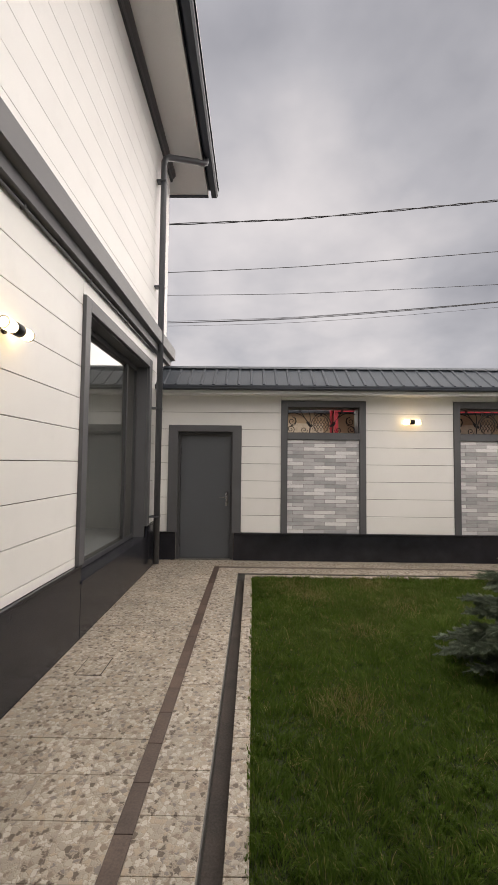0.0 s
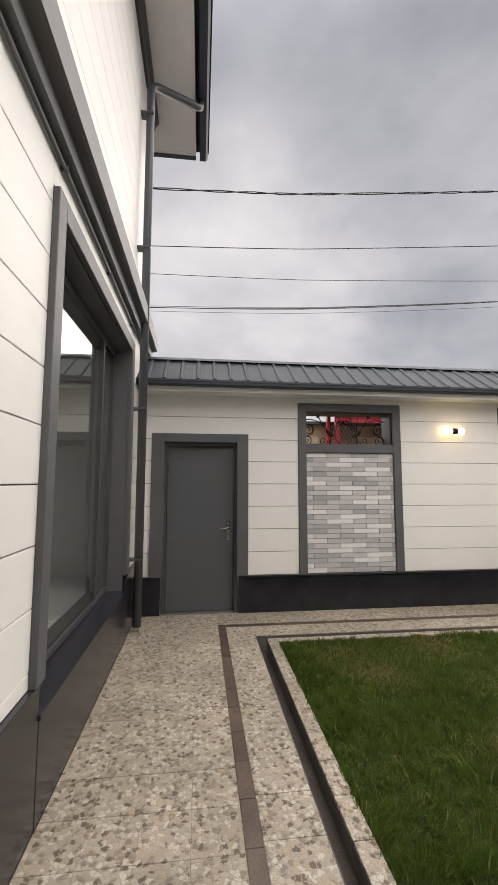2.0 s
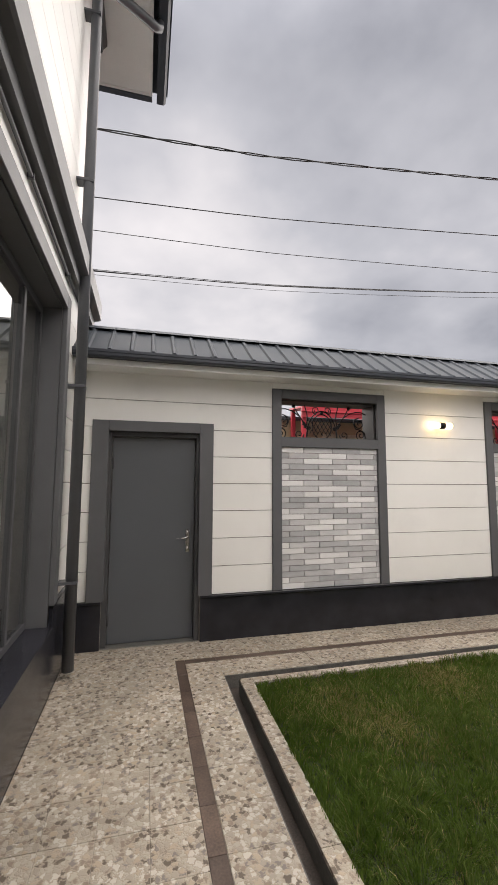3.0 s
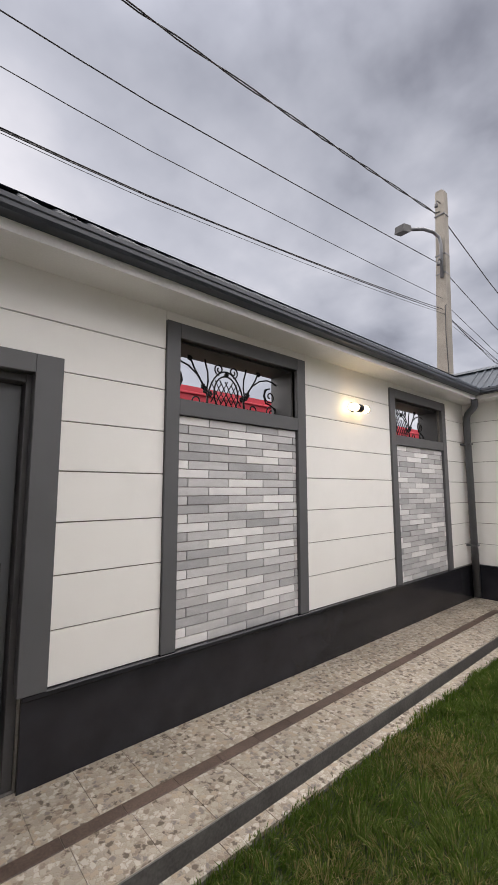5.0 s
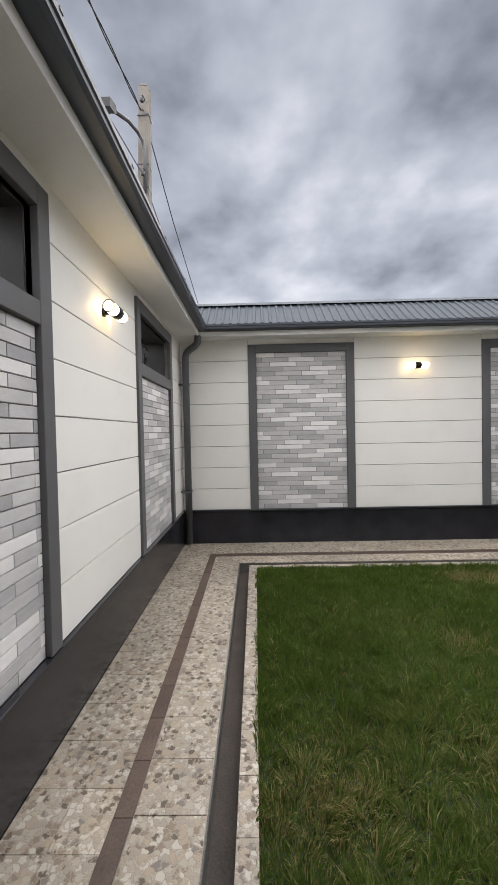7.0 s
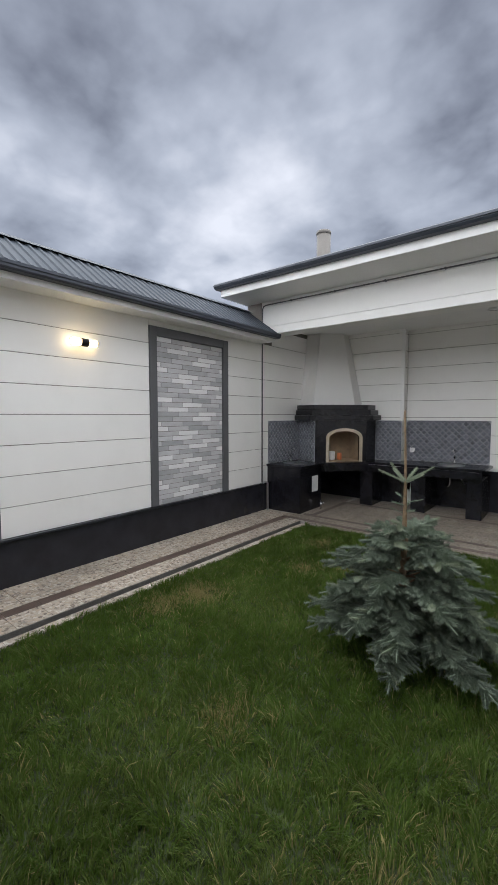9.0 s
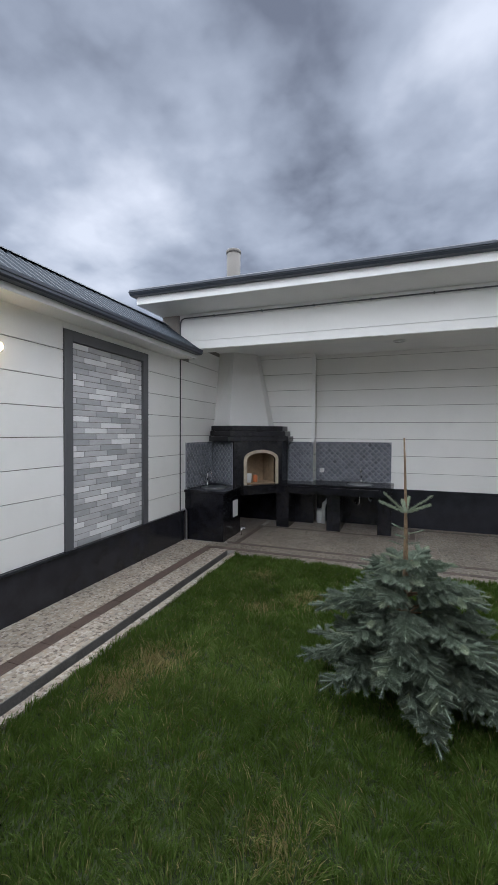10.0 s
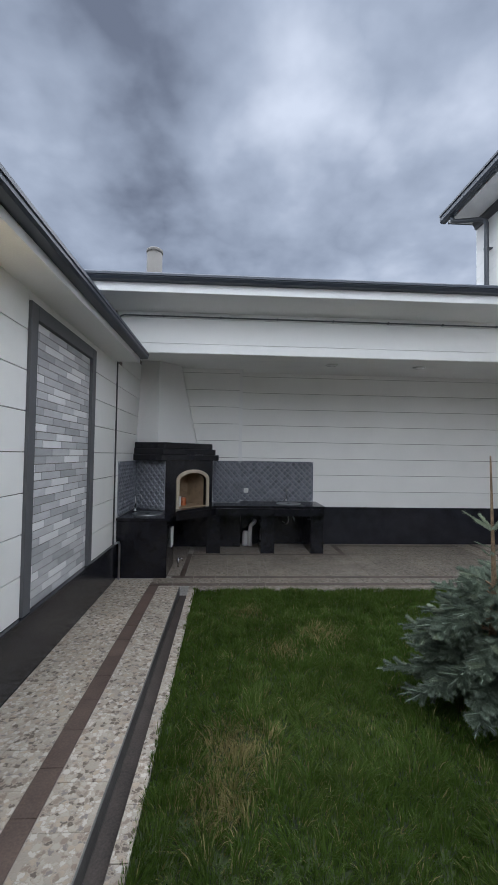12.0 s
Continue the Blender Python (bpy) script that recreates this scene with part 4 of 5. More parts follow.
def grille(xc):
    y, zc = NY + 0.235, (HOLE_LO + HOLE_HI) / 2
    g = thing("window_grille", "black wrought iron grille with scrolls and oval lattice", "grille", (xc, y, HOLE_LO), "transom grilles")

    def bar(name, pts, r=0.007):
        bm = bmesh.new()
        tube(bm, [(xc + u, y, zc + w) for u, w in pts], r, 6)
        part(name, bm, IRON, g)

    bar("oval_ring", arc((0, -0.05), 0.125, 0.15, 0, 2 * math.pi, 28))
    bar("arch_bar", arc((0, -0.21), 0.20, 0.35, 0.0, math.pi, 24))
    for k in (-2, -1, 0, 1, 2):
        for s in (-1, 1):
            d = k * 0.052
            half = 0.155 * math.sqrt(max(0.05, 1 - (k / 3.0) ** 2)) * 0.72
            bar("lattice_bar", [(d - half * 0.62, -0.05 - s * half), (d + half * 0.62, -0.05 + s * half)], 0.0045)
    for s in (-1, 1):
        bar("long_arc", [(s * u, w) for u, w in [(0.21, -0.05), (0.24, 0.01), (0.29, 0.07), (0.37, 0.125), (0.46, 0.15), (0.53, 0.145), (0.594, 0.12)]])
        bar("long_arc", [(s * u, w) for u, w in [(0.21, -0.05), (0.26, 0.035), (0.32, 0.12), (0.36, 0.20), (0.37, 0.214)]])
        bar("rising_arc", [(s * u, w) for u, w in [(0.20, -0.05), (0.185, 0.03), (0.19, 0.11), (0.21, 0.17), (0.22, 0.214)]])
        bar("foot_arc", [(s * u, w) for u, w in [(0.21, -0.05), (0.185, -0.10), (0.19, -0.16), (0.205, -0.214)]])
        for c, r, a, turns in (((0.50, 0.005), 0.075, math.pi / 2, 1.5), ((0.52, -0.135), 0.07, -math.pi / 2, -1.5), ((0.29, -0.145), 0.06, math.pi, 1.4), ((0.075, 0.15), 0.05, -math.pi / 2, 1.4)):
            pts = spiral(c, r, 0.012, a, turns)
            bar("scroll", [(s * u, w) for u, w in pts], 0.0065)
        bar("scroll_stem", [(s * u, w) for u, w in [(0.50, 0.08), (0.44, 0.06), (0.425, 0.0), (0.45, -0.06), (0.50, -0.07), (0.565, -0.10), (0.58, -0.16), (0.57, -0.214)]])
        for u, w in ((0.21, -0.05), (0.165, -0.07), (0.36, 0.19), (0.23, -0.02)):
            bm = bmesh.new()
            for q in range(5):
                t = q * 2 * math.pi / 5
                bmesh.ops.create_icosphere(bm, subdivisions=1, radius=0.013, matrix=Matrix.Translation((xc + s * u + 0.014 * math.cos(t), y, zc + w + 0.014 * math.sin(t))))
            part("rosette", bm, IRON, g)
    bm = bmesh.new()
    bmesh.ops.create_icosphere(bm, subdivisions=2, radius=0.022, matrix=Matrix.Translation((xc, y, zc + 0.115)))
    part("ball", bm, IRON, g)


for a, b in P_N:
    grille((a + b) / 2)

# ---- street side: pole, cables, neighbour ----
POLE = (6.86, 7.76)
pole = thing("utility_pole", "slightly leaning square concrete utility pole with a street lamp arm", "pole", (*POLE, -0.2))
bm = bmesh.new()
w0, w1 = 0.13, 0.085
prism(bm, [(POLE[0] - 0.30 + sx * w0, POLE[1] + 0.11 + sy * w0) for sx, sy in ((-1, -1), (1, -1), (1, 1), (-1, 1))], -0.2, 7.42, "z", [(POLE[0] + 0.03 + sx * w1, POLE[1] - 0.01 + sy * w1) for sx, sy in ((-1, -1), (1, -1), (1, 1), (-1, 1))])
box(bm, (POLE[0] - 0.06, POLE[1] - 0.06, 7.41), (POLE[0] + 0.07, POLE[1] + 0.07, 7.46), 0.01)
part("shaft", bm, CONCRETE, pole)
bm = bmesh.new()
ax, ay = POLE[0] - 0.13, POLE[1] - 0.02
tube(bm, [(ax - 0.06, ay, 5.55), (ax - 0.02, ay, 6.25), (ax - 0.04, ay + 0.02, 6.40), (ax - 0.16, ay + 0.07, 6.48), (ax - 0.4, ay + 0.15, 6.48), (ax - 0.78, ay + 0.30, 6.38)], 0.032, 8)
part("lamp_arm", bm, PIPE, pole, "curved grey steel arm")
bm = bmesh.new()
prism(bm, [(ax - 1.06, 6.20), (ax - 1.02, 6.36), (ax - 0.76, 6.43), (ax - 0.74, 6.33), (ax - 0.82, 6.27)], ay + 0.22, ay + 0.40, "y")
part("lamp_head", bm, IRON, pole, "dark street lamp head")
for z in (5.65, 6.05, 6.9):
    bm = bmesh.new()
    cx, cy = POLE[0] + 0.043 * (z - 6.8), POLE[1] - 0.016 * (z - 6.8)
    box(bm, (cx - 0.102, cy - 0.102, z), (cx + 0.102, cy + 0.102, z + 0.022))
    part("band_clamp", bm, PIPE, pole)
for z, d in ((7.15, 0.26), (5.92, 0.32)):
    bm = bmesh.new()
    tube(bm, [(POLE[0] - 0.08, POLE[1] - 0.03, z), (POLE[0] - d, POLE[1] - 0.03, z - 0.03), (POLE[0] - d - 0.02, POLE[1] - 0.03, z - 0.12)], 0.012, 6)
    lathe(bm, [(0.016, 0), (0.04, 0.02), (0.025, 0.04), (0.036, 0.065), (0.012, 0.09)], (POLE[0] - d - 0.02, POLE[1] - 0.03, z - 0.19), (0, 0, 1), 10)
    part("insulator", bm, GREY_DARK, pole)


def cable(coef, radius, end_z, drop, twist=0.0, dy=0.0):
    """Sags along the street to the pole, then runs on beyond it."""
    a, b, c = coef
    bm = bmesh.new()
    n = 150 if twist else 44
    for s in range(2 if twist else 1):
        pts = []
        for k in range(n + 1):
            x = -26 + (6.62 + 26) * k / n
            z = a + b * x + c * x * x if x > -5 else a - 5 * b + 25 * c + (x + 5) * (b - 10 * c) * 0.6
            y = 8.1 + dy - 0.33 * min(1, max(0, (x - 0.5) / 6.1))
            ph = x * 4.6 + s * math.pi + 0.8 * math.sin(x * 1.7)
            pts.append((x, y + twist * math.cos(ph), z + twist * math.sin(ph)))
        pts.append((POLE[0] - 0.06, POLE[1], end_z))
        tube(bm, pts, radius, 5)
    far = [(POLE[0] + 0.06, POLE[1], end_z - 0.1)] + [(POLE[0] + 26 * k / 10, 7.8 + dy, end_z - 0.1 - drop * k / 10 + 0.9 * (k / 10) * (k / 10 - 1)) for k in range(1, 11)]
    tube(bm, far, radius * 1.1, 5)
    label = "thick twisted black overhead cable strung to the pole" if twist else "black overhead cable that sags towards the pole"
    tagged(new("overhead_cable", mesh_of(bm, "overhead_cable", CABLE)), label, "cable", "overhead cables")


cable((6.42, 0.05, 0.003), 0.009, 7.0, 3.6, 0.013)
cable((5.44, 0.05, 0.0015), 0.007, 5.84, 2.6)
cable((4.92, 0.02, 0.002), 0.005, 5.14, 2.2)
cable((4.40, 0.045, 0.005), 0.0065, 4.92, 1.8)
cable((4.44, 0.05, 0.0035), 0.005, 4.90, 1.6, 0.0, 0.07)
cable((4.47, 0.045, 0.004), 0.004, 4.90, 1.5, 0.0, 0.1)
cable((4.31, 0.04, 0.005), 0.003, 4.80, 1.5, 0.0, -0.05)
bm = bmesh.new()
hx0 = POLE[0] - 0.2
tube(bm, [(hx0 + 0.15, 7.7, 5.1), (hx0 - 0.02, 7.7, 4.95), (hx0 - 0.06, 7.7, 4.4), (hx0 - 0.04, 7.7, 3.6), (hx0 + 0.1, 7.7, 3.0)], 0.010, 6)
tagged(new("hanging_cable", mesh_of(bm, "hanging_cable", CABLE)), "thin grey cable hanging loose beside the pole", "cable")

shed = thing("neighbour_building", "beige rendered building with shutters across the lane", "building", (2.0, 11.5, -0.2))
bm = bmesh.new()
box(bm, (-9, 10.5, -0.2), (12.0, 13.5, 2.86))
part("wall", bm, BEIGE, shed)
bm = bmesh.new()
prism(bm, [(10.35, 2.86), (10.35, 2.92), (12.0, 3.0), (13.6, 2.92), (13.6, 2.86)], -9.1, 12.1, "x")
part("roof", bm, ROOF, shed, "grey sheet metal roof")
for k in range(9):
    bm = bmesh.new()
    box(bm, (-8.0 + 2.1 * k, 10.46, 0.9), (-6.8 + 2.1 * k, 10.499, 2.6), 0.005)
    part("shutter", bm, OVEN_STONE, shed)
canopy = thing("street_canopy", "long red sheet metal canopy on red posts beyond the wall", "canopy", (5.4, 9.9, -0.2))
bm = bmesh.new()
prism(bm, [(9.55, 2.79), (9.55, 3.0), (10.3, 3.06), (10.3, 3.03), (9.58, 2.96), (9.58, 2.79)], 1.7, 9.2, "x")
part("sheet", bm, RED, canopy)
bm = bmesh.new()
box(bm, (1.68, 9.52, 2.88), (9.22, 9.548, 2.91), 0.005)
part("edge_strip", bm, RED, canopy)
for x in (1.76, 4.2, 6.7, 9.12):
    for y in (9.65, 10.2):
        bm = bmesh.new()
        box(bm, (x - 0.04, y - 0.04, -0.2), (x + 0.04, y + 0.04, 2.97 if y < 10 else 3.03), 0.006)
        part("post", bm, RED, canopy)

# ---- patio kitchen ----
bm = bmesh.new()
counter_line = [(EX, 0.60), (4.49, 0.60), (4.49, -0.12), (3.93, -0.735), (2.17, -0.735), (2.17, SY + 0.002), (STEP_X - 0.002, SY + 0.002), (STEP_X - 0.002, STEP_Y + 0.002), (EX, STEP_Y + 0.002)]
prism(bm, counter_line, 0.715, 0.755)
bmesh.ops.bevel(bm, geom=bm.edges[:], offset=0.004, segments=1, affect="EDGES")
tagged(new("worktop", mesh_of(bm, "worktop", BLACK_STONE)), "black polished granite worktop running round the corner", "worktop")


def carcass(name, label, blocks):
    p = thing(name, label, "kitchen base", blocks[0][1])
    for part_name, lo, hi, mat in blocks:
        bm = bmesh.new()
        box(bm, lo, hi, 0.004)
        part(part_name, bm, mat, p)
    return p


block = carcass("corner_base", "closed black granite base unit under the worktop", [("body", (4.53, -0.12, -0.01), (EX - 0.002, 0.575, 0.713), BLACK_STONE), ("access_panel", (4.516, 0.02, 0.30), (4.528, 0.20, 0.56), PLASTIC)])
carcass("kitchen_base", "open black granite base with upright slabs under worktop", [
    ("upright", (3.87, -1.20, -0.01), (4.09, -0.72, 0.60), BLACK_STONE), ("upright", (3.00, -1.455, -0.01), (3.22, -0.72, 0.60), BLACK_STONE), ("upright", (2.20, -1.455, -0.01), (2.41, -0.72, 0.60), BLACK_STONE),
    ("apron", (2.20, -0.735 + 0.015, 0.602), (3.95, -0.66, 0.713), BLACK_STONE), ("back_panel", (2.42, SY + 0.002, -0.01), (STEP_X - 0.03, SY + 0.016, 0.60), BLACK_STONE), ("back_panel", (STEP_X - 0.016, STEP_Y + 0.003, -0.01), (EX - 0.01, STEP_Y + 0.018, 0.60), BLACK_STONE)])
bm = bmesh.new()
prism(bm, [(4.50, -0.14), (3.95, -0.73), (4.03, -0.80), (4.58, -0.21)], 0.602, 0.713)
tagged(new("worktop_apron", mesh_of(bm, "worktop_apron", BLACK_STONE)), "black granite apron across the corner under the worktop", "apron")

# the corner oven
FL, FR = Vector((4.66, -0.15, 0)), Vector((4.02, -0.79, 0))
run = FR - FL
LEN = run.length
run = run.normalized()
back = Vector((-run.y, run.x, 0))
if back.x < 0:
    back = -back


def at_front(u, d, z):
    p = FL + run * u + back * d
    return (p.x, p.y, z)


oven = thing("barbecue_oven", "black corner barbecue oven with arched mouth and white hood", "oven", (4.6, -0.7, 0.755))
U0, U1, SPRING, CROWN, Z0, Z1 = 0.23, 0.78, 1.17, 1.29, 0.757, 1.475


def arch_points(u0, u1, spring, crown, n=14):
    c, r = (u0 + u1) / 2, (u1 - u0) / 2
    return [(u0, Z0)] + [(c - r * math.cos(math.pi * k / n), spring + (crown - spring) * math.sin(math.pi * k / n)) for k in range(n + 1)] + [(u1, Z0)]


def ring_slab(inner, outer, d0, d1):
    """A slab between two open outlines of equal count, with thickness from d0 to d1."""
    bm = bmesh.new()
    a = [[bm.verts.new(at_front(u, d, z)) for u, z in line] for d in (d0, d1) for line in (inner, outer)]
    n = len(inner)
    for k in range(n - 1):
        bm.faces.new((a[0][k], a[0][k + 1], a[1][k + 1], a[1][k]))
        bm.faces.new((a[2][k], a[2][k + 1], a[3][k + 1], a[3][k]))
        bm.faces.new((a[0][k], a[0][k + 1], a[2][k + 1], a[2][k]))
        bm.faces.new((a[1][k], a[1][k + 1], a[3][k + 1], a[3][k]))
    for k in (0, n - 1):
        bm.faces.new((a[0][k], a[1][k], a[3][k], a[2][k]))
    return bm


inner = arch_points(U0, U1, SPRING, CROWN)
outer = [(0.0, Z0)] + [(LEN * k / 14, Z1 if 0 < k < 14 else Z1) for k in range(15)] + [(LEN, Z0)]
part("front_panel", ring_slab(inner, outer, 0.0, 0.06), BLACK_STONE, oven, "polished black granite front")
part("arch_trim", ring_slab(arch_points(U0 + 0.002, U1 - 0.002, SPRING, CROWN - 0.002), arch_points(U0 - 0.05, U1 + 0.05, SPRING + 0.01, CROWN + 0.05), -0.022, -0.002), OVEN_STONE, oven, "beige stone arch trim")
bm = bmesh.new()
for u0, u1, d0, d1, z0, z1 in ((U0 - 0.03, U0, 0.062, 0.46, Z0, 1.34), (U1, U1 + 0.03, 0.062, 0.46, Z0, 1.34), (U0, U1, 0.46, 0.50, Z0, 1.34), (U0, U1, 0.062, 0.46, 1.34, 1.38), (U0, U1, 0.0, 0.46, Z0 - 0.001, Z0 + 0.012)):
    prism(bm, [at_front(u0, d0, 0)[:2], at_front(u1, d0, 0)[:2], at_front(u1, d1, 0)[:2], at_front(u0, d1, 0)[:2]], z0, z1)
part("firebox", bm, FIREBRICK, oven, "cream firebrick lining")
bm = bmesh.new()
prism(bm, [(FL.x + 0.01, FL.y), (EX - 0.002, -0.40), (EX - 0.002, -0.44), (FL.x + 0.03, FL.y - 0.06)], 0.757, 1.475)
part("side_wall", bm, BLACK_STONE, oven)
bm = bmesh.new()
prism(bm, [(FR.x, FR.y - 0.01), (FR.x + 0.06, FR.y - 0.01), (FR.x + 0.06, STEP_Y + 0.003), (FR.x, STEP_Y + 0.003)], 0.757, 1.475)
part("side_wall", bm, BLACK_STONE, oven)


def hood_line(g):
    return [(4.72 - g * 0.3, -0.03 - g), (3.92 + g, -0.83 - g * 0.3), (3.92 + g, STEP_Y + 0.003), (EX - 0.002, STEP_Y + 0.003), (EX - 0.002, -0.26 - g * 0.8)]


for k, (z0, z1, g) in enumerate(((1.477, 1.565, 0.0), (1.567, 1.655, 0.055), (1.657, 1.745, 0.11))):
    bm = bmesh.new()
    prism(bm, hood_line(g), z0, z1)
    bmesh.ops.bevel(bm, geom=bm.edges[:], offset=0.006, segments=1, affect="EDGES")
    part("mantel_step", bm, BLACK_STONE, oven, "black granite mantel course")
bm = bmesh.new()
prism(bm, [(4.82, -0.34), (4.29, -0.90), (4.29, STEP_Y + 0.003), (EX - 0.002, STEP_Y + 0.003), (EX - 0.002, -0.46)], 1.747, 3.058, "z", [(4.88, -0.68), (4.58, -1.0), (4.58, STEP_Y + 0.003), (EX - 0.002, STEP_Y + 0.003), (EX - 0.002, -0.70)])
part("hood", bm, PLASTER, oven, "tapering white plastered smoke hood")

# quilted splashback tiles
D = 0.1
bm = bmesh.new()
r, h = D / 2 - 0.005, 0.014
tip = 0.55
vs = [bm.verts.new(p) for p in ((r, 0, 0), (0, 0, r), (-r, 0, 0), (0, 0, -r))]
vm = [bm.verts.new(p) for p in ((r * tip, -h, 0), (0, -h, r * tip), (-r * tip, -h, 0), (0, -h, -r * tip))]
for k in range(4):
    bm.faces.new((vs[k], vs[(k + 1) % 4], vm[(k + 1) % 4], vm[k]))
bm.faces.new(vm)
DIAMOND = mesh_of(bm, "quilted_tile", QUILT)
bm = bmesh.new()
vs = [bm.verts.new(p) for p in ((r, 0, 0.003), (0, 0, r), (-r, 0, 0.003))]
apex = bm.verts.new((0, -h, r * 0.3))
bm.faces.new((vs[0], vs[1], apex))
bm.faces.new((vs[1], vs[2], apex))
bm.faces.new((vs[2], vs[0], apex))
HALF = mesh_of(bm, "quilted_half_tile", QUILT)


def splashback(label, origin, way, normal, length, z0, z1, columns=None):
    """Quilted diamonds on a backing, from origin along way; normal points out of the wall."""
    way, normal = Vector(way).normalized(), Vector(normal).normalized()
    nx, nz = max(1, round(length / D)), max(1, round((z1 - z0) / D))
    sx, sz = length / (nx * D), (z1 - z0) / (nz * D)
    o = Vector((*origin, 0))
    s = thing("splashback", label, "splashback", (*origin, z0), "splashback tiles")
    bm = bmesh.new()
    a, b = o + normal * 0.002, o + way * length + normal * 0.002
    c, d = b + normal * 0.008, a + normal * 0.008
    prism(bm, [(p.x, p.y) for p in (a, b, c, d)], z0, z1)
    part("backing", bm, QUILT_JOINT, s)
    basis = Matrix((way, -normal, (0, 0, 1))).transposed().to_4x4() @ Matrix.Diagonal((sx, 1, sz, 1))

    def put(mesh, u, z, turn=0):
        p = o + way * u + normal * 0.0105
        ob = new("tile", mesh)
        ob.parent = s
        ob.matrix_parent_inverse = s.matrix_basis.inverted()
        ob.matrix_basis = Matrix.Translation((p.x, p.y, z)) @ basis @ Matrix.Rotation(turn, 4, "Y")

    for i in range(nx):
        for j in range(nz):
            put(DIAMOND, (i + 0.5) * D * sx, z0 + (j + 0.5) * D * sz)
            if i < nx - 1 and j < nz - 1:
                put(DIAMOND, (i + 1) * D * sx, z0 + (j + 1) * D * sz)
    for i in range(nx - 1):
        put(HALF, (i + 1) * D * sx, z0)
        put(HALF, (i + 1) * D * sx, z1, math.pi)
    for j in range(nz - 1):
        put(HALF, 0, z0 + (j + 1) * D * sz, math.pi / 2)
        put(HALF, length, z0 + (j + 1) * D * sz, -math.pi / 2)


splashback("grey quilted diamond tiles above the worktop sink", (2.22, SY), (1, 0, 0), (0, 1, 0), STEP_X - 2.22, 0.757, 1.47)
splashback("grey quilted diamond tiles beside the oven mouth", (STEP_X + 0.001, STEP_Y), (1, 0, 0), (0, 1, 0), 0.465, 0.757, 1.47)
splashback("grey quilted diamond tiles on the side wall", (EX, -0.395), (0, 1, 0), (-1, 0, 0), 0.96, 0.757, 1.47)
flank = Vector((EX - 0.004 - 4.672, -0.40 + 0.15, 0))
splashback("grey quilted diamond tiles on the oven flank", (4.672, -0.15), flank, (-flank.y, flank.x, 0), flank.length, 0.757, 1.47)

# kitchen small things


def sink(x, y):
    s = thing("sink", "round steel sink bowl set in the worktop", "sink", (x, y, 0.755))
    bm = bmesh.new()
    lathe(bm, [(0.205, 0.0), (0.21, 0.006), (0.195, 0.01), (0.18, 0.004), (0.17, 0.001), (0.02, 0.0005)], (x, y, 0.7555), (0, 0, 1), 32)
    part("rim", bm, STEEL, s)
    bm = bmesh.new()
    lathe(bm, [(0.03, 0.001), (0.028, 0.004), (0.005, 0.003)], (x, y, 0.757), (0, 0, 1), 16)
    part("drain", bm, CHROME, s)


def faucet(x, y, turn):
    f = thing("faucet", "chrome swan-neck faucet on the worktop", "faucet", (x, y, 0.755))
    d = Vector((math.cos(turn), math.sin(turn), 0))
    b = Vector((x, y, 0.757))
    bm = bmesh.new()
    lathe(bm, [(0.024, 0), (0.024, 0.02), (0.016, 0.03), (0.016, 0.05)], b, (0, 0, 1), 14)
    tube(bm, [b + Vector((0, 0, 0.05)), b + Vector((0, 0, 0.2)), b + d * 0.02 + Vector((0, 0, 0.235)), b + d * 0.06 + Vector((0, 0, 0.25)), b + d * 0.11 + Vector((0, 0, 0.235)), b + d * 0.13 + Vector((0, 0, 0.19))], 0.010, 8)
    part("spout", bm, CHROME, f)
    bm = bmesh.new()
    tube(bm, [b + Vector((0.016, 0, 0.045)), b + Vector((0.06, 0, 0.075))], 0.006, 6)
    part("lever", bm, CHROME, f)


sink(4.85, 0.20)
sink(2.72, -1.10)
faucet(2.72, -1.38, math.pi / 2)
faucet(5.06, 0.02, 2.6)
bm = bmesh.new()
box(bm, (3.39, SY + 0.012, 0.90), (3.475, SY + 0.026, 0.985), 0.006)
socket = tagged(new("wall_socket", mesh_of(bm, "wall_socket", PLASTIC)), "white plastic wall socket on the splashback tiles", "socket")
bm = bmesh.new()
lathe(bm, [(0.026, 0), (0.026, 0.004), (0.021, 0.005), (0.02, 0.002)], (3.4325, SY + 0.027, 0.9425), (0, 1, 0), 18)
part("insert", bm, PLASTIC, socket)
bm = bmesh.new()
box(bm, (3.42, SY + 0.017, 0.50), (3.49, SY + 0.03, 0.57), 0.006)
tagged(new("wall_socket", mesh_of(bm, "wall_socket", PLASTIC)), "white plastic wall socket under the worktop", "socket")
trap = thing("waste_trap", "grey white plastic waste pipe under the sink", "pipe", (3.36, -1.25, 0))
bm = bmesh.new()
tube(bm, [(3.36, -1.25, 0.0), (3.36, -1.25, 0.28), (3.35, -1.25, 0.36), (3.30, -1.24, 0.40), (3.27, -1.24, 0.46)], 0.035, 10)
part("pipe", bm, PLASTIC, trap)
bm = bmesh.new()
lathe(bm, [(0.05, 0), (0.055, 0.05), (0.055, 0.2), (0.04, 0.25)], (3.44, -1.30, 0.0), (0, 0, 1), 14)
part("bottle_trap", bm, PLASTIC, trap)
trap2 = thing("waste_trap", "chrome trap and hoses under the sink", "pipe", (2.72, -1.25, 0.4))
bm = bmesh.new()
tube(bm, [(2.72, -1.10, 0.715), (2.72, -1.10, 0.45), (2.75, -1.12, 0.41), (2.80, -1.2, 0.42), (2.82, -1.44, 0.44)], 0.02, 8)
part("pipe", bm, CHROME, trap2)
bm = bmesh.new()
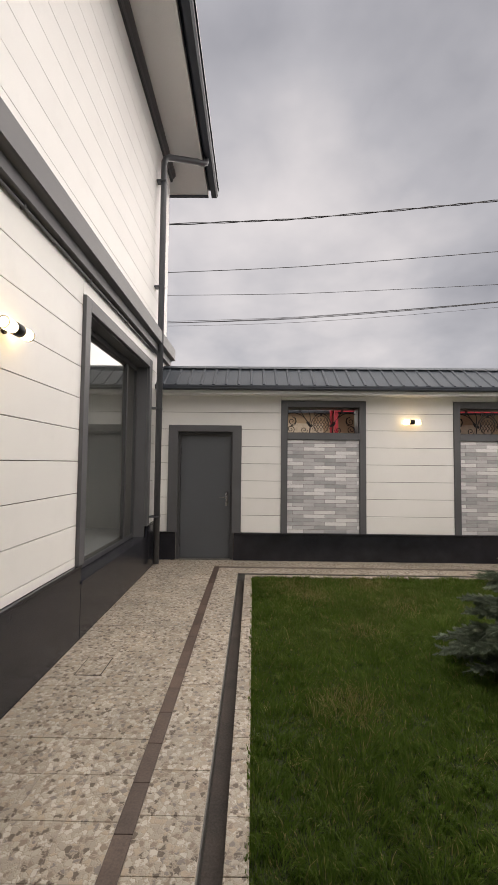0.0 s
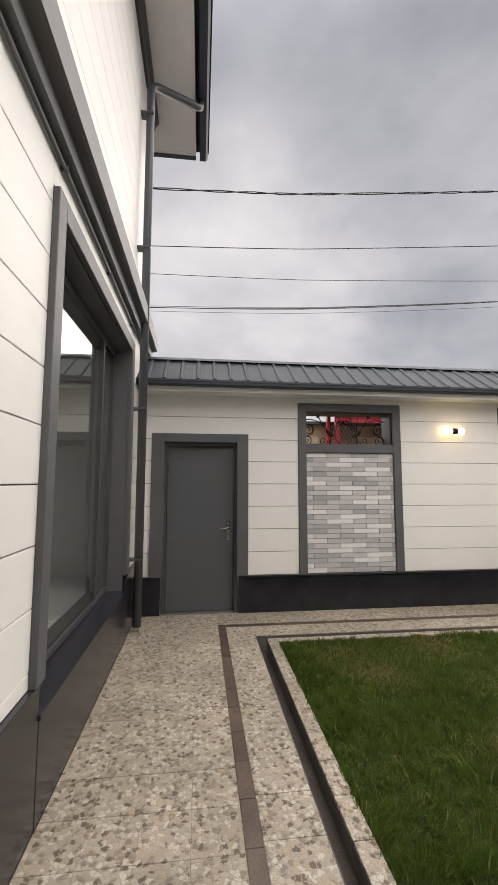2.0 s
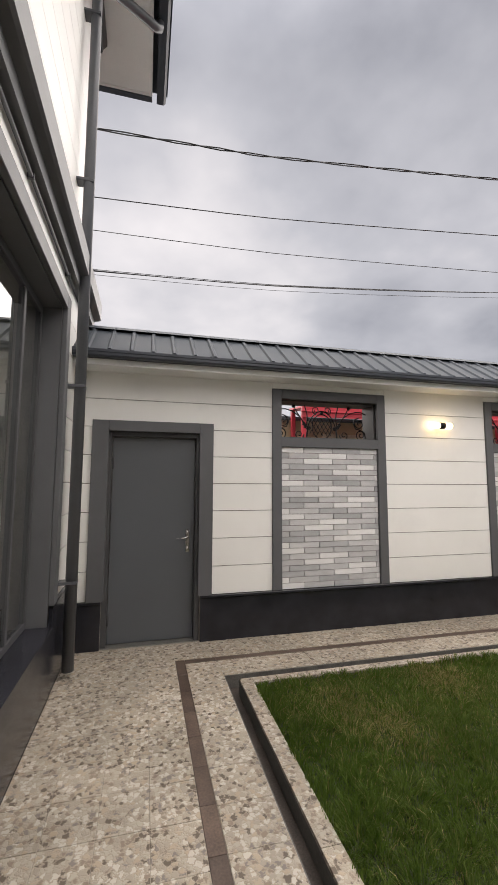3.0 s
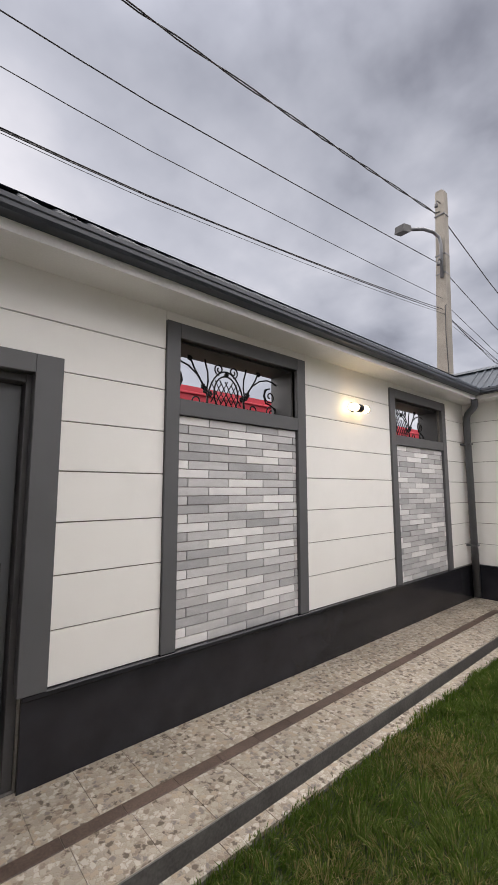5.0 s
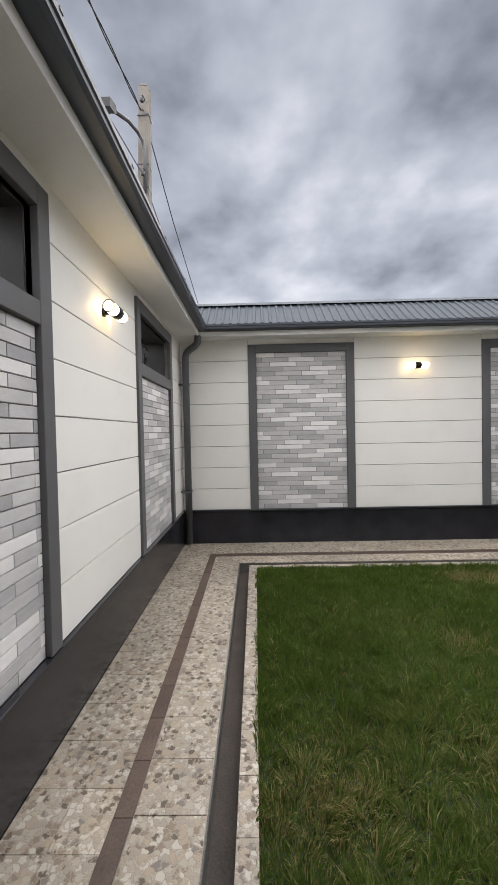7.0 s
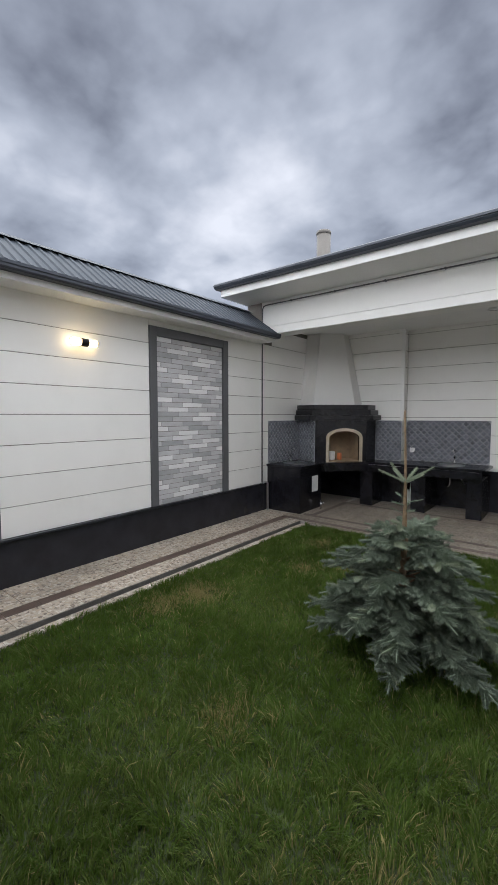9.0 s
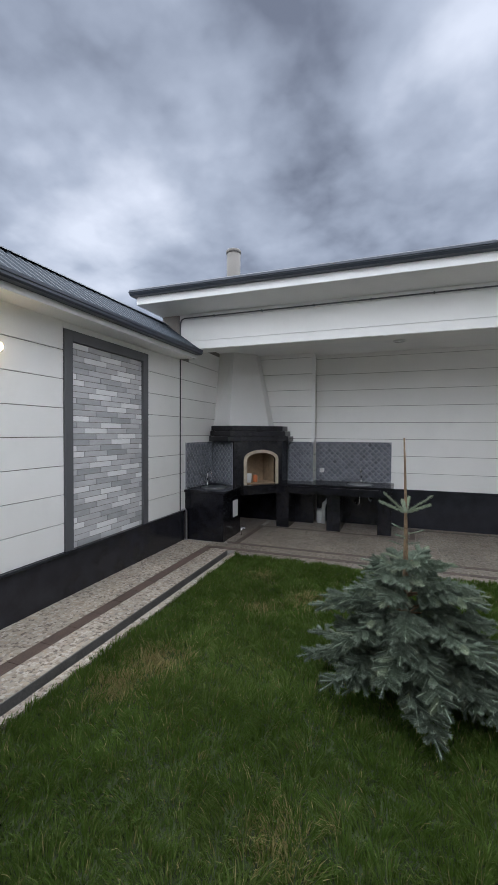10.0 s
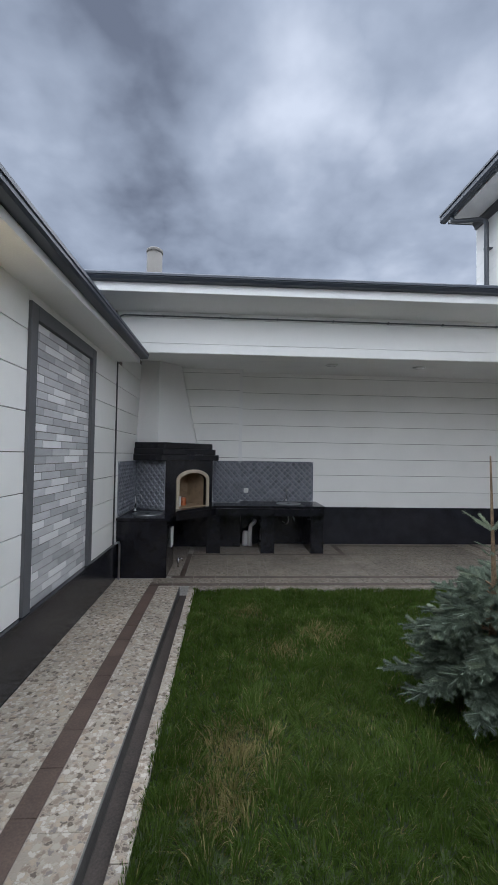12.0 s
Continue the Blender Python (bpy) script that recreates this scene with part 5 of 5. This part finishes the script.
tube(bm, [(2.64, -1.36, 0.71), (2.60, -1.36, 0.5), (2.56, -1.40, 0.42), (2.55, -1.45, 0.45)], 0.009, 6)
part("hose", bm, STEEL, trap2)
tap = thing("floor_tap", "small chrome tap beside the closed base unit", "tap", (4.42, 0.05, 0))
bm = bmesh.new()
tube(bm, [(4.44, 0.05, 0.0), (4.44, 0.05, 0.12)], 0.012, 8)
tube(bm, [(4.44, 0.05, 0.11), (4.39, 0.06, 0.115), (4.375, 0.06, 0.085)], 0.01, 8)
part("spout", bm, CHROME, tap)
bm = bmesh.new()
tube(bm, [(4.44, 0.03, 0.14), (4.44, 0.08, 0.14)], 0.006, 6)
part("lever", bm, CHROME, tap)
p = at_front(0.33, 0.16, 0.772)
bm = bmesh.new()
lathe(bm, [(0.055, 0), (0.062, 0.01), (0.066, 0.15), (0.06, 0.15), (0.052, 0.02)], p, (0, 0, 1), 20)
tagged(new("white_pot", mesh_of(bm, "white_pot", PLASTIC)), "white cylindrical pot standing inside the oven", "pot")
p = at_front(0.49, 0.2, 0.772)
bm = bmesh.new()
lathe(bm, [(0.04, 0), (0.042, 0.004), (0.042, 0.10), (0.036, 0.106), (0.036, 0.12), (0.01, 0.122)], p, (0, 0, 1), 20)
tagged(new("orange_tin", mesh_of(bm, "orange_tin", ORANGE)), "small orange tin standing inside the oven", "tin")
for x in (0.65, 2.11):
    dl = thing("ceiling_light", "round white recessed ceiling light, switched off", "ceiling light", (x, -0.65, 3.06), "patio ceiling lights")
    bm = bmesh.new()
    lathe(bm, [(0.10, 0), (0.10, 0.012), (0.085, 0.016), (0.075, 0.008)], (x, -0.65, 3.059), (0, 0, -1), 24)
    part("trim_ring", bm, PLASTIC, dl)
    bm = bmesh.new()
    lathe(bm, [(0.074, 0.0165), (0.04, 0.019), (0.001, 0.02)], (x, -0.65, 3.059), (0, 0, -1), 24)
    part("lens", bm, DOWNLIGHT, dl)
chimney = thing("chimney", "round cream flue pipe above the patio roof", "chimney", (5.08, -1.12, 3.6))
bm = bmesh.new()
lathe(bm, [(0.13, 0), (0.13, 1.44)], (5.08, -1.12, 3.6), (0, 0, 1), 24)
part("flue", bm, CLAY, chimney)
bm = bmesh.new()
lathe(bm, [(0.138, 0), (0.14, 0.05), (0.12, 0.07), (0.05, 0.072)], (5.08, -1.12, 5.0), (0, 0, 1), 24)
part("rim", bm, CLAY, chimney)

# ---- blue spruce on the lawn ----
rng = random.Random(11)
TX, TY = 2.05, 3.28
spruce = thing("spruce_tree", "young blue spruce with a tall bare leader on the lawn", "tree", (TX, TY, 0))
bm = bmesh.new()
tube(bm, [(TX, TY, -0.05), (TX + 0.01, TY, 0.35), (TX, TY + 0.01, 0.75), (TX + 0.005, TY, 1.13), (TX + 0.012, TY, 1.4), (TX + 0.02, TY + 0.004, 1.60)], [0.03, 0.026, 0.017, 0.010, 0.007, 0.005], 9)
part("trunk", bm, BARK, spruce)
NV, NF, NM = [], [], []


def needles(p0, p1, radius, count, shade):
    """A shoot set all round with fine needles that lean forward."""
    d = p1 - p0
    w = d.normalized()
    s = w.cross(Vector((0, 0, 1)))
    s = s.normalized() if s.length > 0.01 else Vector((1, 0, 0))
    o = w.cross(s)
    for _ in range(count):
        t = rng.random()
        a = rng.uniform(0, 2 * math.pi)
        out = s * math.cos(a) + o * math.sin(a)
        ln = radius * rng.uniform(0.7, 1.15) * (1 - 0.15 * t)
        base = p0 + d * t
        tipp = base + (out * 0.92 + w * 0.5) * ln
        across = out.cross(w).normalized() * 0.0021
        k = len(NV)
        NV.extend([base - across, base + across, tipp])
        NF.append((k, k + 1, k + 2))
        NM.append(shade)
    k = len(NV)  # the tip of the shoot
    for q in range(5):
        a = q * 2 * math.pi / 5
        out = s * math.cos(a) + o * math.sin(a)
        NV.extend([p1 - out.cross(w) * 0.0017, p1 + out.cross(w) * 0.0017, p1 + (w * 0.9 + out * 0.35) * radius * 0.7])
        NF.append((k, k + 1, k + 2))
        NM.append(shade)
        k += 3


wood = bmesh.new()


def core_tube(p0, p1, r, shade):
    """The dense inner needles of a shoot, as a thin six-sided body."""
    w = (p1 - p0).normalized()
    s = w.cross(Vector((0.3, 0.2, 1))).normalized()
    o = w.cross(s)
    k = len(NV)
    for p, f in ((p0, 0.8), (p0.lerp(p1, 0.75), 1.0), (p1, 0.85), (p1 + w * r * 0.8, 0.2)):
        for q in range(5):
            a = q * 2 * math.pi / 5
            NV.append(p + (s * math.cos(a) + o * math.sin(a)) * r * f)
    for ring in (0, 5, 10):
        for q in range(5):
            NF.append((k + ring + q, k + ring + (q + 1) % 5, k + ring + 5 + (q + 1) % 5, k + ring + 5 + q))
            NM.append(shade)


def shoot(p0, p1, count, radius, shade=0, thick=0.003):
    needles(p0, p1, radius, count, shade)
    core_tube(p0, p1, radius * 0.17, shade)


def branch(z, angle, length, rise, droop):
    d = Vector((math.cos(angle), math.sin(angle), 0))
    side = Vector((-d.y, d.x, 0))
    p = Vector((TX, TY, z))
    pts = []
    steps = max(4, int(length / 0.052))
    for k in range(steps + 1):
        t = k / steps
        pts.append(p + d * (length * t) + Vector((0, 0, length * (rise * t - droop * t * t))) + side * (0.03 * length * math.sin(3 * t + angle)))
    tube(wood, pts, [0.007 * (1 - 0.75 * k / steps) for k in range(steps + 1)], 5)
    for k in range(steps):
        t = k / steps
        if t > 0.12:
            needles(pts[k], pts[k + 1], 0.026, 85, 0)
            core_tube(pts[k], pts[k + 1], 0.006, 0)
        if t < 0.15:
            continue
        for s in (-1, 1, rng.choice((-0.4, 0.4))):
            reach = (0.085 + 0.30 * length * (1 - t)) * rng.uniform(0.55, 1.0)
            sd = (d * rng.uniform(0.7, 1.0) + side * s * rng.uniform(0.6, 1.0) + Vector((0, 0, rng.uniform(-0.35, 0.35)))).normalized()
            q = pts[k] + sd * reach
            mid = pts[k] + sd * reach * 0.5
            shoot(pts[k], q, int(2300 * reach) + 60, 0.027, 1 if rng.random() < 0.10 else 0)
            if reach > 0.12:
                for s2 in (-1, 1):
                    if rng.random() < 0.85:
                        e = (sd * 0.8 + sd.cross(Vector((0, 0, 1))) * s2 * 0.7 + Vector((0, 0, rng.uniform(-0.5, 0.1)))).normalized()
                        r2 = reach * rng.uniform(0.35, 0.6)
                        shoot(mid, mid + e * r2, int(2300 * r2) + 50, 0.026)
    tipd = (pts[-1] - pts[-2]).normalized()
    shoot(pts[-1], pts[-1] + tipd * 0.06, 60, 0.026, 1 if rng.random() < 0.2 else 0)


tiers = [(0.13, 0.52, 8, 0.06, 0.12), (0.21, 0.58, 9, 0.12, 0.20), (0.30, 0.55, 9, 0.22, 0.24), (0.39, 0.50, 9, 0.30, 0.24), (0.47, 0.44, 8, 0.38, 0.24), (0.56, 0.37, 7, 0.45, 0.24), (0.66, 0.30, 6, 0.45, 0.22), (0.77, 0.24, 5, 0.38, 0.15)]
for z, length, count, rise, droop in tiers:
    off = rng.uniform(0, 2)
    for k in range(count):
        heading = off + 2 * math.pi * (k + rng.uniform(-0.25, 0.25)) / count
        branch(z + rng.uniform(-0.035, 0.035), heading, length * rng.uniform(0.78, 1.12) * (1 + 0.26 * max(0.0, math.cos(heading - radians(157)))), rise, droop)
for k in range(6):  # short twigs under the whorl
    a = k * 2.4
    p0 = Vector((TX, TY, 0.90 + 0.02 * k))
    shoot(p0, p0 + Vector((math.cos(a) * 0.10, math.sin(a) * 0.10, 0.03)), 60, 0.018)
for k in range(6):  # the whorl on the leader
    a = 0.4 + k * math.pi / 3
    p0 = Vector((TX + 0.005, TY, 1.12))
    shoot(p0, p0 + Vector((math.cos(a) * 0.17, math.sin(a) * 0.17, 0.075 + 0.03 * (k % 2))), 420, 0.019, 1, 0.006)
needles(Vector((TX + 0.005, TY, 1.14)), Vector((TX + 0.02, TY, 1.58)), 0.010, 160, 1)
part("branches", wood, BARK, spruce)
me = bpy.data.meshes.new("crown")
me.from_pydata([tuple(v) for v in NV], [], NF)
me.materials.append(NEEDLE)
me.materials.append(NEEDLE_TIP)
me.polygons.foreach_set("material_index", NM)
crown = new("crown", me)
crown.parent = spruce
crown.matrix_parent_inverse = spruce.matrix_basis.inverted()
tagged(crown, "dense silvery blue green needles", kind="stuff")

# ---- lawn ----
bm = bmesh.new()
bmesh.ops.create_grid(bm, x_segments=40, y_segments=44, size=0.5, matrix=Matrix.Translation(((LAWN[0] + LAWN[1]) / 2, (LAWN[2] + LAWN[3]) / 2, -0.021)) @ Matrix.Diagonal((LAWN[1] - LAWN[0], LAWN[3] - LAWN[2], 1, 1)))
for v in bm.verts:
    v.co.z += 0.003 * noise.noise(v.co * 2.2)
structure("lawn_soil", bm, EARTH, "dark soil under the lawn grass", "soil")
# straw coloured patches: place, radius, share of dry blades
DRY = [(3.70, 3.60, 0.20, 0.95), (3.78, 3.95, 0.16, 0.8), (1.35, 5.72, 0.30, 0.6), (0.55, 5.2, 0.26, 0.5), (2.9, 2.2, 0.2, 0.5), (2.55, 4.55, 0.14, 0.5), (3.3, 2.5, 0.16, 0.6), (3.55, 1.7, 0.16, 0.5), (0.9, 4.2, 0.2, 0.4), (1.5, 4.9, 0.3, 0.3), (0.5, 3.0, 0.22, 0.5), (0.35, 5.6, 0.3, 0.4)]
PALE = [(0.9, 5.3, 0.5), (1.7, 5.2, 0.6), (2.7, 5.0, 0.5), (0.4, 4.0, 0.45), (1.2, 4.3, 0.4), (3.2, 3.4, 0.4)]  # worn, paler ground
gen = np.random.default_rng(5)
COUNT = 380000
CELL = 0.085  # the lawn grows in tufts, each with its own lean, height and tone
gx = gen.uniform(LAWN[0] - 0.015, LAWN[1] + 0.015, COUNT)
gy = gen.uniform(LAWN[2] - 0.015, LAWN[3] + 0.015, COUNT)
nx_t, ny_t = int((LAWN[1] - LAWN[0]) / CELL) + 4, int((LAWN[3] - LAWN[2]) / CELL) + 4
tuft_x = LAWN[0] + CELL * (np.arange(nx_t)[:, None] - 1.5 + gen.uniform(0, 1, (nx_t, ny_t)))
tuft_y = LAWN[2] + CELL * (np.arange(ny_t)[None, :] - 1.5 + gen.uniform(0, 1, (nx_t, ny_t)))
ci, cj = ((gx - LAWN[0]) / CELL + 1.5).astype(int), ((gy - LAWN[2]) / CELL + 1.5).astype(int)
best, ti, tj = np.full(COUNT, 9.0), ci.copy(), cj.copy()
for di in (-1, 0, 1):
    for dj in (-1, 0, 1):
        a, b = np.clip(ci + di, 0, nx_t - 1), np.clip(cj + dj, 0, ny_t - 1)
        d2 = (gx - tuft_x[a, b]) ** 2 + (gy - tuft_y[a, b]) ** 2
        closer = d2 < best
        best[closer], ti[closer], tj[closer] = d2[closer], a[closer], b[closer]
tuft_lean = gen.uniform(0, 2 * np.pi, (nx_t, ny_t))[ti, tj]
tuft_bend = gen.uniform(0.1, 0.9, (nx_t, ny_t))[ti, tj]
tuft_tall = gen.uniform(0.5, 1.45, (nx_t, ny_t))[ti, tj]
tuft_tone = gen.random((nx_t, ny_t))[ti, tj]
away_x, away_y = (gx - tuft_x[ti, tj]) / CELL, (gy - tuft_y[ti, tj]) / CELL
clump = np.sin(gx * 5.1 + 2 * np.sin(gy * 3.3)) * np.sin(gy * 4.3 + 2 * np.sin(gx * 2.7))
tall = (0.036 + 0.007 * clump + gen.uniform(-0.012, 0.016, COUNT)) * tuft_tall
tall[gen.random(COUNT) < 0.012] *= 1.6
dry = np.zeros(COUNT, dtype=bool)
for x, y, r, share in DRY:
    d2 = ((gx - x) ** 2 + (gy - y) ** 2) / (r * r)
    dry |= gen.random(COUNT) < share * np.exp(-d2 * 1.1)
dry |= gen.random(COUNT) < 0.03 + 0.10 * (tuft_tone > 0.93)
pale = gen.random(COUNT) < 0.08 + 0.5 * np.clip(tuft_tone * 2 - 1, 0, 1) * (0.5 + 0.5 * clump)
for x, y, r in PALE:
    d2 = ((gx - x) ** 2 + (gy - y) ** 2) / (r * r)
    pale |= gen.random(COUNT) < (0.25 + 0.4 * tuft_tone) * np.exp(-d2)
ang = gen.uniform(0, 2 * np.pi, COUNT)
bx = np.cos(tuft_lean) * tuft_bend + away_x * 1.1 + gen.normal(0, 0.28, COUNT)
by = np.sin(tuft_lean) * tuft_bend + away_y * 1.1 + gen.normal(0, 0.28, COUNT)
dirn = np.arctan2(by, bx)
rim = np.minimum(np.minimum(gx - LAWN[0], LAWN[1] - gx), np.minimum(gy - LAWN[2], LAWN[3] - gy))
lean = tall * np.clip(np.hypot(bx, by), 0.15, 1.3) * np.clip(0.35 + rim / 0.08, 0.3, 1.0)  # clipped upright along the kerb
half = gen.uniform(0.0015, 0.0031, COUNT)
sx, sy = -np.sin(ang) * half, np.cos(ang) * half
lx, ly = np.cos(dirn) * lean, np.sin(dirn) * lean
base_z = -0.018
V = np.empty((COUNT, 5, 3))
V[:, 0] = np.stack([gx - sx, gy - sy, np.full(COUNT, base_z)], 1)
V[:, 1] = np.stack([gx + sx, gy + sy, np.full(COUNT, base_z)], 1)
V[:, 2] = np.stack([gx + sx * 0.8 + lx * 0.35, gy + sy * 0.8 + ly * 0.35, base_z + tall * 0.62], 1)
V[:, 3] = np.stack([gx - sx * 0.8 + lx * 0.35, gy - sy * 0.8 + ly * 0.35, base_z + tall * 0.62], 1)
V[:, 4] = np.stack([gx + lx, gy + ly, base_z + tall], 1)
me = bpy.data.meshes.new("lawn")
me.vertices.add(COUNT * 5)
me.vertices.foreach_set("co", V.ravel())
idx = np.arange(COUNT)[:, None] * 5
loops = np.concatenate([idx + np.array([[0, 1, 2, 3]]), idx + np.array([[3, 2, 4]])], 1).ravel()
me.loops.add(COUNT * 7)
me.loops.foreach_set("vertex_index", loops.astype(np.int32))
me.polygons.add(COUNT * 2)
starts = (np.arange(COUNT)[:, None] * 7 + np.array([[0, 4]])).ravel()
me.polygons.foreach_set("loop_start", starts.astype(np.int32))
me.materials.append(GRASS)
me.materials.append(GRASS_PALE)
me.materials.append(GRASS_DRY)
me.polygons.foreach_set("material_index", np.repeat(np.where(dry, 2, np.where(pale, 1, 0)).astype(np.int32), 2))
me.update(calc_edges=True)
tagged(new("lawn_grass", me), "short green lawn with dry straw coloured patches", "grass", kind="stuff")

# ---- small cover set in the path ----
cover = thing("inspection_cover", "pebble tiled inspection cover with dark gap in the path", "cover", (-1.377, 3.437, 0))
bm = bmesh.new()
box(bm, (-1.478, 3.298, 0.0012), (-1.276, 3.576, 0.0022))
part("gap", bm, DRAIN, cover, "dark gap round the cover")
bm = bmesh.new()
box(bm, (-1.471, 3.305, 0.0023), (-1.283, 3.569, 0.005), 0.001)
part("lid", bm, PEBBLE, cover)

# ---- paving tiles, last ----
G = 0.0022


def pave(parent, name, mat, x0, x1, y0, y1, cw, ch, top=0.0, skip=None):
    """Tiles of about cw by ch over a rectangle."""
    nx, ny2 = max(1, round((x1 - x0) / cw)), max(1, round((y1 - y0) / ch))
    w, h = (x1 - x0) / nx, (y1 - y0) / ny2
    for i in range(nx):
        for j in range(ny2):
            c = (x0 + (i + 0.5) * w, y0 + (j + 0.5) * h)
            if skip and skip(*c):
                continue
            g = 0.005 if parent is patio else G
            piece(name, (w - g, h - g, 0.02), mat, parent, (c[0], c[1], top - 0.01 + rng.uniform(-0.0008, 0.0008)), 0.0015)


pave(path_west, "tile", PEBBLE, HX + 0.025, -0.742, -2.5, 6.93, 0.245, 0.27)
pave(path_west, "band_tile", BROWN, -0.742, -0.657, -2.5, 6.545, 5, 0.28)
pave(path_west, "tile", PEBBLE, -0.657, -0.367, -2.5, 6.465, 0.3, 0.27)
pave(path_north, "tile", PEBBLE, -0.742, EX - 0.02, 6.545, 6.93, 0.27, 0.20)
pave(path_north, "band_tile", BROWN, -0.657, 4.57, 6.467, 6.545, 0.28, 5)
pave(path_north, "tile", PEBBLE, -0.367, 4.57, 6.182, 6.465, 0.27, 0.3)
pave(path_east, "tile", PEBBLE, 4.692, EX - 0.02, 0.62, 6.545, 0.225, 0.27)
pave(path_east, "band_tile", BROWN, 4.572, 4.69, 0.88, 6.545, 5, 0.28)
pave(path_east, "tile", PEBBLE, 4.327, 4.57, 0.90, 6.18, 0.3, 0.27)
pave(kerb, "tile", PEBBLE, -0.262, -0.16, 1.05, 6.065, 5, 0.27, 0.010)
pave(kerb, "tile", PEBBLE, -0.16, 4.13, 5.98, 6.065, 0.27, 5, 0.010)
pave(kerb, "tile", PEBBLE, 4.13, 4.205, 1.05, 6.065, 5, 0.27, 0.010)
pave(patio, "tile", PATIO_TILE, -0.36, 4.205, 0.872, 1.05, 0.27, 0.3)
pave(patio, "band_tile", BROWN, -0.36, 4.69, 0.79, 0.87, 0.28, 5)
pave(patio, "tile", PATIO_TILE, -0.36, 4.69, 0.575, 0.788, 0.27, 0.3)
pave(patio, "band_tile", BROWN, -0.36, 4.47, 0.495, 0.573, 0.28, 5)
# an inner band that follows the kitchen and the back wall
pave(patio, "band_tile", BROWN, 4.297, 4.375, -0.70, 0.493, 5, 0.28)
pave(patio, "band_tile", BROWN, 1.84, 4.297, -0.70, -0.622, 0.28, 5)
pave(patio, "band_tile", BROWN, 1.84, 1.92, -1.34, -0.70, 5, 0.28)
pave(patio, "band_tile", BROWN, -0.36, 1.84, -1.34, -1.262, 0.28, 5)
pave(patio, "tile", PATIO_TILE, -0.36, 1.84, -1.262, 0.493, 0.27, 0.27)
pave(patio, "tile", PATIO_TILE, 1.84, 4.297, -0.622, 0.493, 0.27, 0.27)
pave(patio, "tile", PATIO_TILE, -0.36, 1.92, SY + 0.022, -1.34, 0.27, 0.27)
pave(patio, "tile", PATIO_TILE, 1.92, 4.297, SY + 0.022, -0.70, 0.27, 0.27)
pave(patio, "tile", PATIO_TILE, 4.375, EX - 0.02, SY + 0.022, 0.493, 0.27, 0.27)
